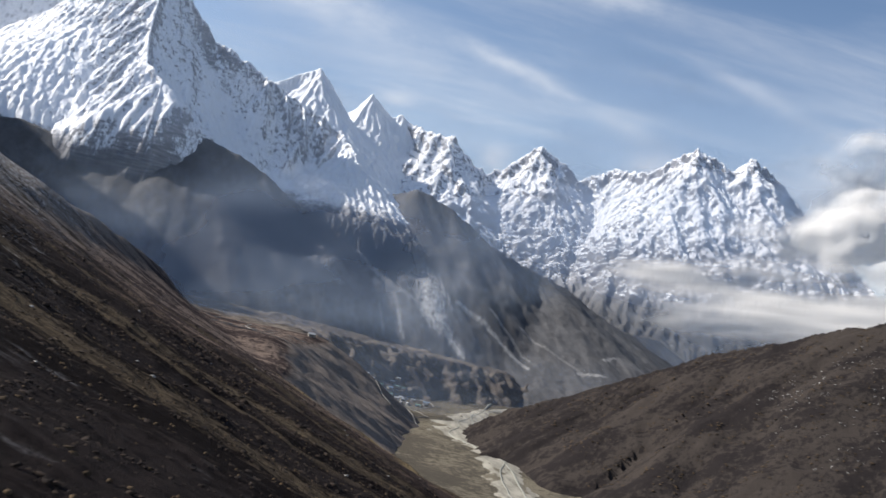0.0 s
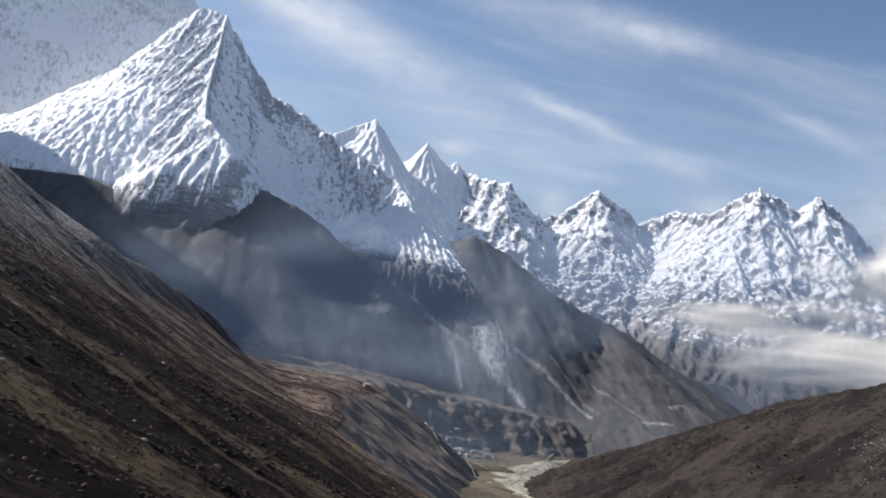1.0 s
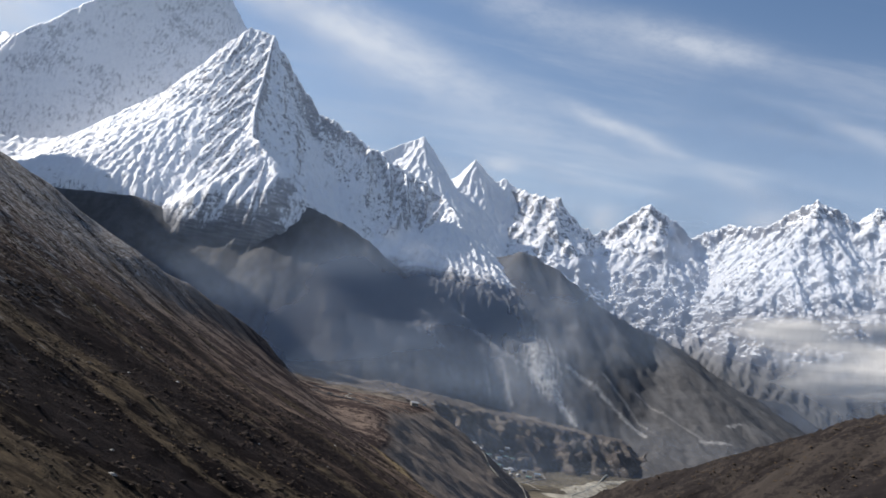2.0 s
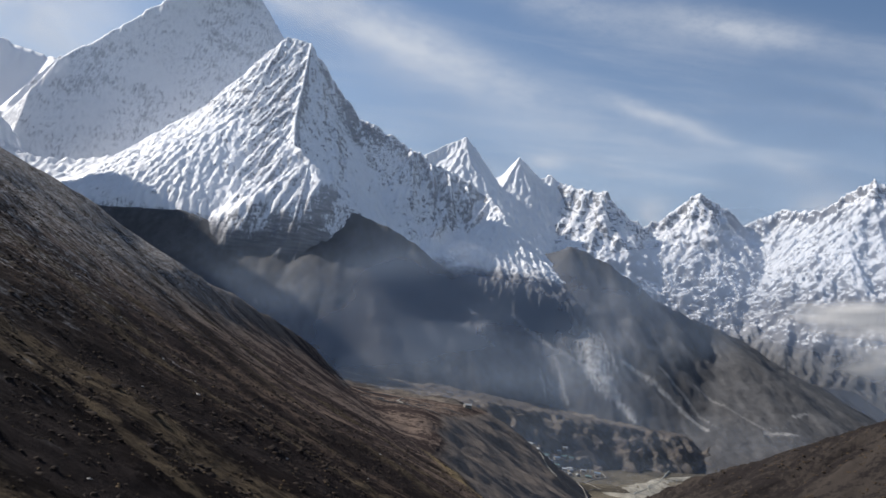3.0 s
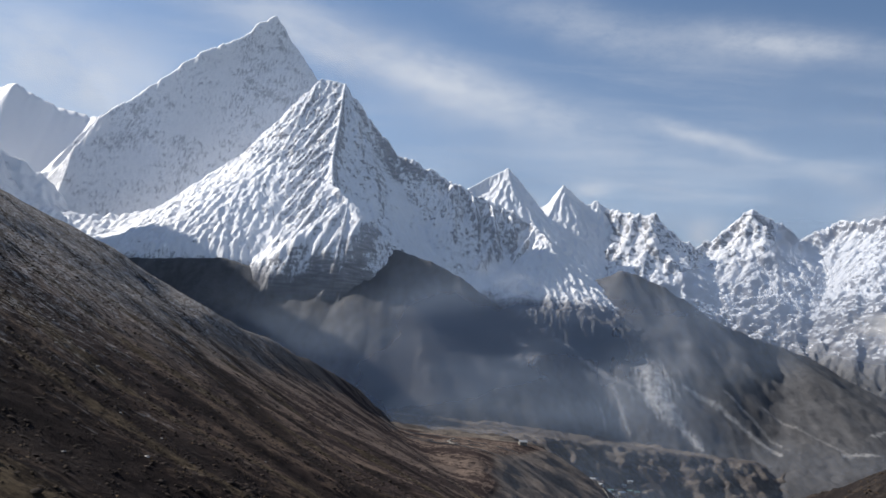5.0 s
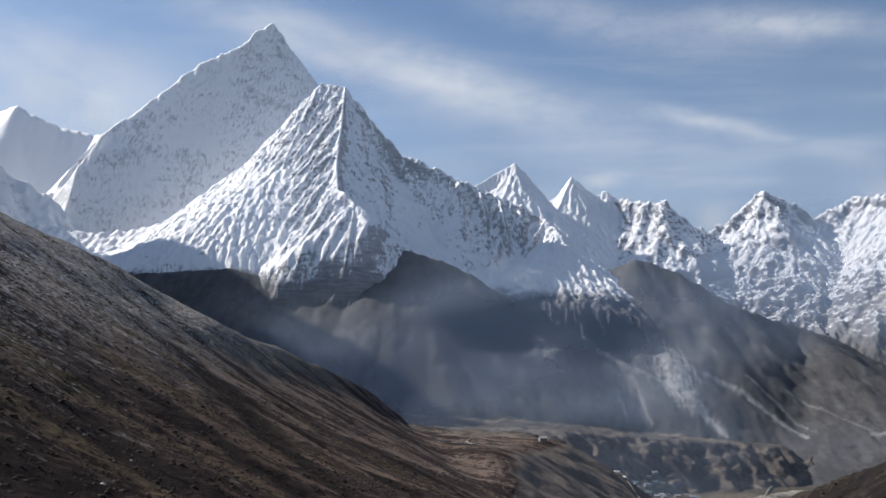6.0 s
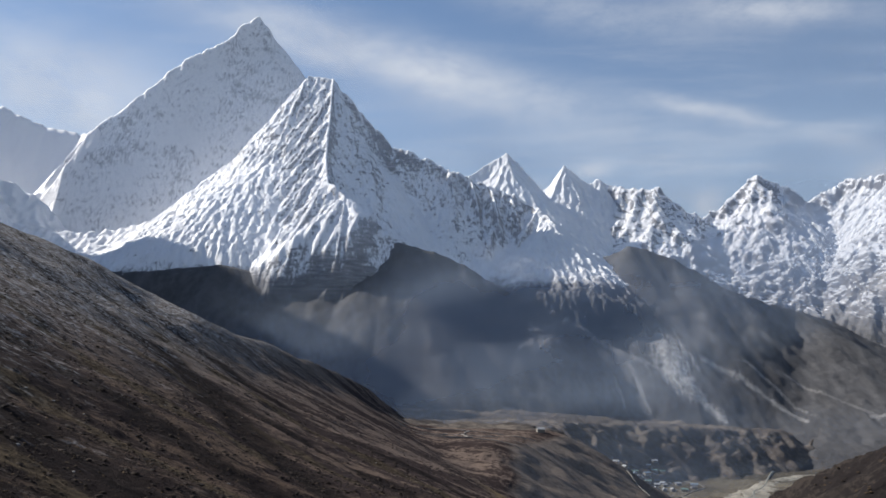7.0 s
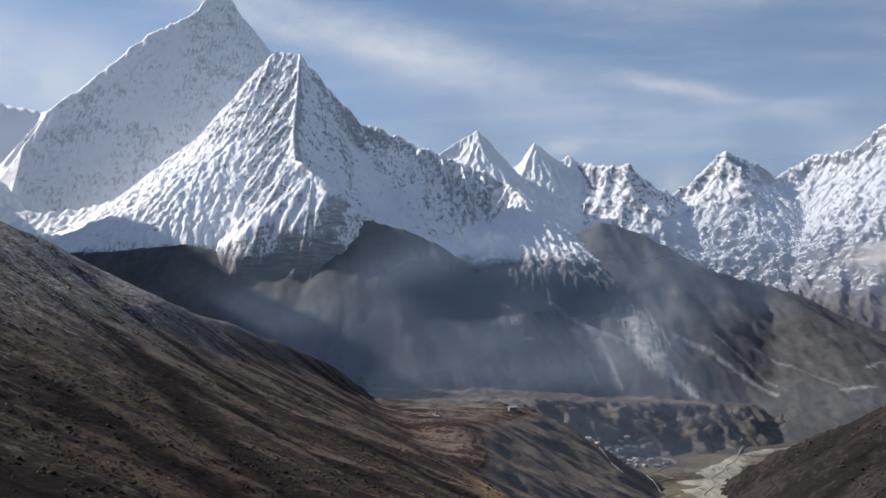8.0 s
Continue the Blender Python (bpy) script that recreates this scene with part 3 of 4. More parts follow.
def far_z(X, Y):
    b = [(771, 4505, 1085), (876, 4421, 1040), (1003, 4333, 1026), (1158, 4349, 910), (1219, 4354, 873)]
    c = [(1219, 4354, 873), (1285, 4439, 920), (1400, 4430, 1020), (1516, 4412, 1105), (1608, 4417, 1067), (1778, 4430, 980), (1974, 4416, 1080), (2087, 4250, 1066), (2278, 4093, 1238), (2492, 4046, 1148),
         (2565, 4023, 1236), (2735, 3988, 1135), (2908, 3957, 952), (3185, 3905, 696), (3500, 3850, 500)]
    z = ridge(X, Y, b, (1.5, 1.2, 200), (1.1, 0.85, 220), 16, 8)
    z = np.maximum(z, ridge(X, Y, c, (1.5, 1.2, 200), (1.1, 0.85, 240), 17, 10))
    ribs = ([(1003, 4333, 1024), (977, 4150, 765), (930, 3900, 500), (880, 3600, 300)], [(1516, 4412, 1103), (1478, 4330, 985), (1461, 4240, 866), (1450, 4050, 680), (1480, 3820, 515), (1440, 3520, 330), (1350, 3200, 150)],
            [(1219, 4354, 873), (1180, 4150, 690), (1150, 3900, 520), (1100, 3600, 330)], [(1940, 4090, 700), (1850, 4000, 762), (1810, 3900, 650), (1700, 3700, 490), (1560, 3350, 280)],
            [(1750, 4150, 690), (1660, 3950, 600), (1620, 3700, 470), (1500, 3400, 280)], [(2278, 4093, 1236), (2235, 4020, 1060), (2190, 3950, 900), (2010, 3760, 670), (1820, 3450, 430), (1680, 3200, 250)],
            [(2565, 4023, 1234), (2500, 3930, 1020), (2440, 3850, 850), (2300, 3600, 640), (2150, 3300, 390)], [(2735, 3988, 1135), (2690, 3850, 880), (2600, 3700, 720), (2450, 3350, 420)],
            [(2410, 4060, 1150), (2350, 3900, 860), (2200, 3720, 690), (2050, 3500, 520)], [(2100, 4230, 1050), (2060, 4050, 800), (1960, 3900, 680)])
    for k, rib in enumerate(ribs):
        z = np.maximum(z, ridge(X, Y, rib, (1.7, 1.1, 160), (1.0, 0.72, 160), 50 + k, 14))
    return z + 14.0 * (ridged(X / 150 + Y / 400, Y / 150 - X / 400, 5, 35, 0.5) - 0.7) + 8.0 * fbm(X / 90, Y / 90, 4, 37)


def white_z(X, Y):
    a = [(-200, 4300, 950), (58, 4233, 1085), (154, 4300, 1165), (247, 4306, 1218), (313, 4308, 1150), (417, 4272, 1020), (520, 4300, 900)]
    b = [(388, 4514, 1020), (470, 4500, 1090), (552, 4491, 1195), (640, 4500, 1120), (680, 4502, 1095), (735, 4505, 1128), (771, 4505, 1092), (860, 4520, 1010)]
    z = ridge(X, Y, a, (1.5, 1.2, 100), (1.3, 0.9, 150), 15, 2)
    z = np.maximum(z, ridge(X, Y, [(247, 4306, 1218), (275, 4190, 1040), (310, 4000, 850)], (1.2, 1.0, 120), (1.4, 1.0, 120), 25, 2))
    z = np.maximum(z, ridge(X, Y, b, (1.5, 1.2, 100), (1.5, 1.0, 150), 16, 4))
    z = np.maximum(z, ridge(X, Y, [(552, 4491, 1195), (500, 4410, 1075), (440, 4300, 950)], (1.4, 1.0, 100), (1.1, 0.9, 120), 26, 4))
    return z + 4 * (ridged(X / 60, Y / 60, 4, 48, 0.5) - 0.8)


def valley_z(X, Y):
    z = 3.0 * fbm(X / 120, Y / 120, 5, 41) + 0.022 * np.maximum(Y - 1400, 0)
    z = z + 0.35 * softmax(-(X - 60) - 0.15 * (Y - 1000), 0 * X, 120) * smooth(Y, -900, 0)
    return np.where(np.hypot(X - 500, Y - 1500) > 3000, z - 8, z)


def scree_mask(x, y):
    out = np.zeros(len(x))
    chutes = (([(415, 1755), (416, 1704), (440, 1666), (474, 1617)], 44, 7, 0.9), ([(480, 1745), (530, 1728), (570, 1691), (622, 1636)], 9, 5, 0.6), ([(330, 1735), (339, 1686), (345, 1628)], 6, 3, 0.4),
              ([(200, 1800), (261, 1782), (360, 1731), (395, 1712)], 8, 4, 0.45), ([(560, 1765), (601, 1719), (643, 1645)], 6, 3, 0.35), ([(296, 1690), (304, 1624)], 5, 2, 0.35),
              ([(735, 1628), (770, 1630), (800, 1634)], 6, 4, 0.6), ([(820, 1700), (845, 1722), (870, 1740)], 5, 3, 0.5), ([(640, 1760), (700, 1690), (740, 1640)], 5, 3, 0.3))
    for line, wide, slim, pale in chutes:
        d, where = near(x, y, line)
        half = (wide + (slim - wide) * where) * (1 + 0.8 * fbm(x / 7 + y / 40, y / 60, 4, 71))
        out = np.maximum(out, pale * (1 - smooth(d, half * 0.35, half * 1.2)))
    return out


def side_z(X, Y):
    line = [(-2000, 2900, 850), (-1790, 2720, 900), (-1700, 2440, 1000), (-1600, 2260, 1070), (-1560, 2150, 1300), (-1520, 2000, 1330), (-1450, 1850, 1230), (-1370, 1450, 720), (-1380, 1000, 600), (-1500, 500, 520)]
    z = crest(X, Y, line, 2.2, 2.2, 20, 90, 18, 8)
    z = np.maximum(z, crest(X, Y, [(-1600, 2260, 1070), (-1330, 2260, 790), (-1215, 2293, 665), (-1118, 2298, 620), (-1000, 2280, 500)], 1.3, 1.2, 14, 60, 19, 5))
    return z + 8 * (ridged(X / 110, Y / 110, 5, 39, 0.6) - 0.8)


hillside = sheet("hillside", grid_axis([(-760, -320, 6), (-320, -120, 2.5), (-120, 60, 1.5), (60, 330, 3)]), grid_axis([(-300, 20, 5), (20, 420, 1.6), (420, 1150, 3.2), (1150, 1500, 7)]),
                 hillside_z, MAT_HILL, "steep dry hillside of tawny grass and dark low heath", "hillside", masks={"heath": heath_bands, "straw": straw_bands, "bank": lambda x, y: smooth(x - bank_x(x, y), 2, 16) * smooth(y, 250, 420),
                        "lit_verge": lambda x, y: np.exp(-((x - bank_x(x, y) + 13) / 11) ** 2) * smooth(y, 340, 430) * (1 - smooth(y, 640, 780))})
right_hill = sheet("heath_hill", grid_axis([(230, 1000, 5), (1000, 1900, 10)]), grid_axis([(-200, 500, 8), (500, 1250, 5), (1250, 1700, 9)]),
                   right_hill_z, MAT_RIGHT, "rounded dark heath hill beside the river valley", "hill")
spur = sheet("mountain_spur", grid_axis([(-1400, -400, 8), (-400, 1120, 4.5), (1120, 1750, 9)]), grid_axis([(1120, 2160, 4.5), (2160, 3100, 12)]),
             detail(eroded(spur_z, -1400, 1750, 1100, 3100, 14.0, 48000, 1, 50, 0.03, 1.2, 6), 0.7, 30, 81), MAT_SPUR, "dark shaded lower mountain spur above the valley", "mountain", masks={"scree": scree_mask})
peak = sheet("snow_peak", grid_axis([(-1350, -760, 4), (-760, 420, 2)]), grid_axis([(1640, 1780, 5), (1780, 2330, 2), (2330, 2450, 8)]),
             detail(eroded(peak_z, -1350, 420, 1640, 2450, 4.0, 240000, 7, 50, 0.05, 1.8, 6), 3.4, 34, 82), MAT_PEAK, "sharp snow peak with a sunlit flank and a shaded flank", "mountain")
great = sheet("great_snow_peak", grid_axis([(-2100, -1300, 6), (-1300, -100, 3)]), grid_axis([(2180, 2700, 3), (2700, 3100, 9)]),
              detail(great_z, 1.5, 50, 83), MAT_GREAT, "tall white peak with a shaded ice face", "mountain")
terrace = sheet("moraine_terrace", grid_axis([(-260, 760, 3.5)]), grid_axis([(1020, 1700, 3.5)]),
                terrace_z, MAT_MORAINE, "grey-brown moraine terrace with a gullied scarp", "terrace")
side = sheet("side_ridge", grid_axis([(-2300, -1300, 9), (-1300, -560, 5)]), grid_axis([(300, 2050, 14), (2050, 2420, 5), (2420, 2900, 12)]),
             side_z, MAT_GREAT, "steep snowy ridge closing the valley beside the great peak", "mountain")
far = sheet("far_snow_range", grid_axis([(-200, 700, 8), (700, 3000, 4.5), (3000, 3700, 12)]), grid_axis([(2400, 3050, 13), (3050, 3500, 7), (3500, 4540, 4.5), (4540, 4800, 18)]),
            detail(eroded(eroded(far_z, -200, 3700, 3050, 4800, 22.0, 48000, 4, 36, 0.1, 10.0, 6), -200, 3700, 3050, 4800, 9.0, 96000, 8, 40, 0.06, 3.0, 6), 6.0, 46, 84), MAT_FAR, "distant range of snow peaks with rocky ribs", "mountain")
white = sheet("white_pyramid_peaks", grid_axis([(-250, 900, 4)]), grid_axis([(3850, 4540, 4.5), (4540, 4700, 16)]),
              detail(eroded(white_z, -250, 900, 3850, 4700, 7.0, 48000, 5, 40, 0.1, 6.0, 6), 1.5, 40, 85), MAT_ICE, "sharp fluted pyramids of clean snow behind the ridge", "mountain", floor_z=300.0)
ground = sheet("ground", grid_axis([(-3200, -300, 60), (-300, 1500, 12), (1500, 5200, 70)]), grid_axis([(-900, 200, 40), (200, 2600, 12), (2600, 5000, 50)]),
               valley_z, MAT_VALLEY, "flat valley floor of dry grass and gravel", "valley floor", floor_z=-1e9)


# ---- the river flat ----
MAT_GRAVEL, g = material("river_gravel")
pos = g.add("ShaderNodeNewGeometry").outputs["Position"]
bars = g.noise(g.mapped(pos, rot=(0, 0, radians(-20)), size=(1.6, 0.5, 1)), 0.05, 7, 0.6, 0.6)
grit = g.noise(pos, 0.6, 5, 0.7)
tone = g.mix(g.ramp(g.math("MULTIPLY_ADD", grit, 0.3, g.math("MULTIPLY", bars, 0.8)), 0.4, 0.7), (0.16, 0.148, 0.12), (0.31, 0.29, 0.24))
tone = g.mix(g.ramp(g.noise(g.mapped(pos, rot=(0, 0, radians(15)), size=(1.8, 0.6, 1)), 0.028, 6, 0.6, 0.8), 0.55, 0.62), tone, (0.10, 0.085, 0.06))
finish(g, tone, 0.9, grit, 0.5, 0.6)
MAT_STREAM, g = material("stream_water")
pos = g.add("ShaderNodeNewGeometry").outputs["Position"]
ripple = g.noise(pos, 0.8, 4, 0.6)
finish(g, g.mix(ripple, (0.2, 0.2, 0.17), (0.27, 0.262, 0.225)), 0.6, ripple, 0.3, 0.2, 0.2)


def ribbon(name, line, widths, lift, mat, label, category, seed, ragged=0.3, step=5.0, kind="structure"):
    """A band that lies on the valley floor along a line, with ragged edges."""
    pts = [Vector((x, y, 0)) for x, y in line]
    way = []
    for i in range(len(pts) - 1):
        p0, p1, p2, p3 = pts[max(i - 1, 0)], pts[i], pts[i + 1], pts[min(i + 2, len(pts) - 1)]
        n = max(2, int((p2 - p1).length / step))
        for k in range(n):
            t = k / n
            q = 0.5 * (2 * p1 + (p2 - p0) * t + (2 * p0 - 5 * p1 + 4 * p2 - p3) * t * t + (3 * p1 - p0 - 3 * p2 + p3) * t ** 3)
            way.append((q, widths[i] + (widths[i + 1] - widths[i]) * t))
    bm = bmesh.new()
    rows = []
    for i, (q, w) in enumerate(way):
        ahead = (way[min(i + 1, len(way) - 1)][0] - way[max(i - 1, 0)][0]).normalized()
        out = Vector((ahead.y, -ahead.x, 0))
        a = w * (1 + ragged * float(fbm(np.array(i * step / 40.0), np.array(seed * 1.7), 4, seed)))
        b = w * (1 + ragged * float(fbm(np.array(i * step / 40.0), np.array(seed * 4.3), 4, seed + 5)))
        row = []
        for k in range(7):
            p = q + out * (-a + (a + b) * k / 6)
            h = float(valley_z(np.array(p.x), np.array(p.y)))
            row.append(bm.verts.new((p.x, p.y, h + (lift if 0 < k < 6 else -0.4))))
        rows.append(row)
    for r0, r1 in zip(rows, rows[1:]):
        for k in range(6):
            bm.faces.new((r0[k], r0[k + 1], r1[k + 1], r1[k])).smooth = True
    bmesh.ops.recalc_face_normals(bm, faces=bm.faces[:])
    me = bpy.data.meshes.new(name)
    bm.to_mesh(me)
    bm.free()
    me.materials.append(mat)
    return tagged(new(name, me), label, category, kind=kind)


ribbon("river_bed", [(240, 560), (285, 705), (315, 850), (340, 960), (330, 1060), (362, 1150), (398, 1245), (440, 1330), (490, 1400), (580, 1440), (690, 1490), (800, 1560), (950, 1720), (1150, 2000)],
       [22, 20, 22, 34, 40, 40, 24, 14, 11, 12, 22, 26, 18, 10], 1.6, MAT_GRAVEL, "pale braided gravel bed of a nearly dry river", "river bed", 3, 0.55)
ribbon("river_stream", [(262, 560), (296, 705), (325, 850), (330, 930), (352, 1000), (345, 1080), (375, 1150), (392, 1230), (441, 1330), (476, 1415), (520, 1500)],
       [1.6, 1.5, 1.7, 2, 1.6, 1.7, 1.5, 1.6, 1.5, 1.5, 1.5], 2.1, MAT_STREAM, "thin grey-green stream winding through the gravel", "stream", 4, 0.3)
ribbon("river_stream", [(246, 560), (279, 705), (300, 800), (334, 890), (318, 950), (306, 1040), (335, 1100), (352, 1160), (405, 1240)],
       [0.9, 1.2, 1.2, 1.5, 1.2, 1.0, 0.9, 1, 0.9], 2.1, MAT_STREAM, "narrow side channel of shallow water in the gravel", "stream", 6, 0.3)


# ---- plants and stones on the slopes ----
MAT_HEATH, g = material("heath_leaves")
tint = g.add("ShaderNodeNewGeometry").outputs["Random Per Island"]
finish(g, g.mix(tint, (0.012, 0.009, 0.008), (0.035, 0.025, 0.019)), 0.9, None, spec=0.1)
MAT_TUFT, g = material("dry_tuft")
tint = g.add("ShaderNodeNewGeometry").outputs["Random Per Island"]
finish(g, g.mix(tint, (0.03, 0.022, 0.014), (0.08, 0.055, 0.032)), 0.9, None, spec=0.1)
MAT_STONE, g = material("lichen_stone")
pos = g.add("ShaderNodeNewGeometry").outputs["Position"]
finish(g, g.mix(g.noise(pos, 0.7, 6, 0.7), (0.13, 0.125, 0.12), (0.36, 0.35, 0.33)), 0.9, g.noise(pos, 3.0, 5, 0.6), 0.5, 0.3)


def scatter(name, places, sizes, flat, mat, label, category, seed, spikes=0):
    """Many small clumps in one mesh: each is a jagged low-sided dome, or a fan of blades."""
    rng = np.random.default_rng(seed)
    n = len(places)
    ring = 5
    turn = np.arange(ring) * 2 * math.pi / ring
    unit = [(0.0, 0.0, 1.0)] + [(0.72 * math.cos(a), 0.72 * math.sin(a), 0.68) for a in turn] + [(math.cos(a + 0.5), math.sin(a + 0.5), -0.12) for a in turn]
    unit = np.array(unit)
    faces = [(0, 1 + k, 1 + (k + 1) % ring) for k in range(ring)]
    for k in range(ring):
        a, b, c, d = 1 + k, 1 + (k + 1) % ring, 1 + ring + k, 1 + ring + (k + 1) % ring
        faces += [(a, c, b), (b, c, d)]
    faces = np.array(faces)
    spin = rng.uniform(0, 6.28, n)
    co = np.repeat(unit[None], n, 0) * (1 + rng.uniform(-0.5, 0.4, (n, len(unit), 1)))
    c, k = np.cos(spin)[:, None], np.sin(spin)[:, None]
    wide = sizes[:, None] * rng.uniform(0.8, 1.5, (n, 1))
    x = (co[..., 0] * c - co[..., 1] * k) * wide
    y = (co[..., 0] * k + co[..., 1] * c) * sizes[:, None]
    z = co[..., 2] * sizes[:, None] * flat
    co = np.stack([x, y, z], -1) + places[:, None]
    tri = (faces[None] + (np.arange(n) * len(unit))[:, None, None]).reshape(-1, 3)
    co = co.reshape(-1, 3)
    me = bpy.data.meshes.new(name)
    me.vertices.add(len(co))
    me.vertices.foreach_set("co", co.astype(np.float32).ravel())
    me.loops.add(tri.size)
    me.loops.foreach_set("vertex_index", tri.astype(np.int32).ravel())
    me.polygons.add(len(tri))
    me.polygons.foreach_set("loop_start", np.arange(0, tri.size, 3, dtype=np.int32))
    me.polygons.foreach_set("loop_total", np.full(len(tri), 3, dtype=np.int32))
    me.polygons.foreach_set("use_smooth", np.ones(len(tri), dtype=bool))
    me.update(calc_edges=True)
    me.materials.append(mat)
    return tagged(new(name, me), label, category, kind="stuff")


def slope_places(n, seed, box, clump, keep, height, far_bias=1.0):
    """Places on a slope, thinned by a patchy pattern that is drawn out down the slope."""
    rng = np.random.default_rng(seed)
    x = rng.uniform(box[0], box[1], n)
    y = box[2] + (box[3] - box[2]) * rng.uniform(0, 1, n) ** far_bias
    d = fbm(x / (clump * 4) + y / (clump * 8), y / clump - x / (clump * 5), 4, seed)
    ok = d > keep + rng.normal(0, 0.12, n)
    x, y = x[ok], y[ok]
    return np.stack([x, y, height(x, y)], -1)


rng = np.random.default_rng(5)
spots = slope_places(64000, 61, (-240, 100, -40, 420), 6.0, -0.08, hillside_z, 1.25)
scatter("heath_shrubs", spots, 0.14 + 0.34 * rng.uniform(0, 1, len(spots)) ** 2, 0.38, MAT_HEATH, "low dark brown heath shrubs scattered over the slope", "shrub", 62)
spots = slope_places(26000, 69, (-260, 110, 60, 760), 11.0, 0.02, hillside_z, 1.1)
scatter("heath_shrubs", spots, 0.3 + 0.75 * rng.uniform(0, 1, len(spots)) ** 2, 0.45, MAT_HEATH, "dark heath bushes in clumps further up the slope", "shrub", 70)
spots = slope_places(22000, 63, (-260, 100, -60, 520), 7.0, 0.0, hillside_z, 1.2)
scatter("grass_tufts", spots, rng.uniform(0.12, 0.34, len(spots)), 0.8, MAT_TUFT, "tawny dry grass tufts scattered over the slope", "grass", 64)
spots = slope_places(600, 65, (-330, 100, -20, 760), 30.0, 0.15, hillside_z, 1.3)
scatter("slope_stones", spots, rng.uniform(0.2, 0.5, len(spots)), 0.6, MAT_STONE, "pale lichened stones lying on the slope", "stone", 66)
spots = slope_places(9000, 67, (380, 900, 480, 1150), 16.0, 0.08, right_hill_z)
scatter("heath_shrubs", spots, rng.uniform(0.7, 1.8, len(spots)), 0.45, MAT_TUFT, "dark heath shrubs scattered over the rounded hill", "shrub", 68)

spots = slope_places(420, 73, (540, 700, 610, 770), 26.0, 0.0, right_hill_z)
scatter("rock_outcrops", spots, rng.uniform(0.4, 1.3, len(spots)), 0.5, MAT_STONE, "pale broken rock showing through the heath hill", "rock", 74)

# ---- the village on the river flat ----
MAT_WALL, g = material("rubble_wall")
pos = g.add("ShaderNodeNewGeometry").outputs["Position"]
finish(g, g.mix(g.noise(pos, 1.2, 5, 0.7), (0.15, 0.14, 0.125), (0.3, 0.285, 0.26)), 0.9, g.noise(pos, 3.0, 4, 0.6), 0.5, 0.2)


def plain(name, colour, rough, metal=0.0):
    m, g = material(name)
    pos = g.add("ShaderNodeNewGeometry").outputs["Position"]
    wear = g.noise(pos, 0.9, 5, 0.65)
    b = g.add("ShaderNodeBsdfPrincipled", {"Base Color": g.mix(wear, tuple(c * 0.75 for c in colour), colour), "Roughness": rough, "Metallic": metal})
    g.tree.links.new(b.outputs[0], g.add("ShaderNodeOutputMaterial").inputs[0])
    return m


MAT_ROOFS = [plain("green_tin_roof", (0.14, 0.21, 0.18), 0.5), plain("blue_tin_roof", (0.18, 0.24, 0.31), 0.5), plain("bare_tin_roof", (0.36, 0.365, 0.37), 0.5), plain("slate_roof", (0.22, 0.21, 0.2), 0.8)]
MAT_DOOR = plain("dark_timber", (0.1, 0.075, 0.05), 0.8)


def part(name, bm, mat, parent, label=""):
    me = bpy.data.meshes.new(name)
    bmesh.ops.recalc_face_normals(bm, faces=bm.faces[:])
    bm.to_mesh(me)
    bm.free()
    me.materials.append(mat)
    ob = new(name, me)
    ob.parent = parent
    if label:
        tagged(ob, label)
    return ob


def box(bm, x0, x1, y0, y1, z0, z1):
    m = Matrix.Translation(((x0 + x1) / 2, (y0 + y1) / 2, (z0 + z1) / 2)) @ Matrix.Diagonal((x1 - x0, y1 - y0, z1 - z0, 1))
    bmesh.ops.create_cube(bm, size=1.0, matrix=m)
    return bm


def gable(bm, w, d, z0, rise, over):
    """Two roof slabs with thickness, on a ridge along x."""
    for side in (-1, 1):
        eave, ridge = side * (d / 2 + over), 0.0
        fall = -over * rise / (d / 2)
        pts = [(-w / 2 - over, eave, z0 + fall), (w / 2 + over, eave, z0 + fall), (w / 2 + over, ridge, z0 + rise), (-w / 2 - over, ridge, z0 + rise)]
        low = [bm.verts.new(p) for p in pts]
        top = [bm.verts.new((p[0], p[1], p[2] + 0.15)) for p in pts]
        bm.faces.new(top)
        bm.faces.new(low[::-1])
        for k in range(4):
            bm.faces.new((low[k], low[(k + 1) % 4], top[(k + 1) % 4], top[k]))
    return bm


def house(w, d, h, roof, label):
    body = new("house")
    bm = box(bmesh.new(), -w / 2, w / 2, -d / 2, d / 2, -1.2, h)
    for side in (-1, 1):
        tri = [bm.verts.new((side * w / 2, y, z)) for y, z in ((-d / 2, h), (d / 2, h), (0, h + d * 0.28))]
        inn = [bm.verts.new((side * (w / 2 - 0.3), y, z)) for y, z in ((-d / 2, h), (d / 2, h), (0, h + d * 0.28))]
        bm.faces.new(tri)
        bm.faces.new(inn[::-1])
        for k in range(3):
            bm.faces.new((tri[k], tri[(k + 1) % 3], inn[(k + 1) % 3], inn[k]))
    part("wall", bm, MAT_WALL, body)
    part("roof", gable(bmesh.new(), w, d, h + 0.02, d * 0.28, 0.45), roof, body)
    part("door", box(bmesh.new(), -0.5, 0.5, -d / 2 - 0.06, -d / 2 + 0.05, 0.0, 1.9), MAT_DOOR, body)
    for k in (-0.32, 0.32):
        part("window", box(bmesh.new(), k * w - 0.5, k * w + 0.5, -d / 2 - 0.05, -d / 2 + 0.05, 0.9, 1.9), MAT_DOOR, body)
    return tagged(body, label, "house", "village houses")


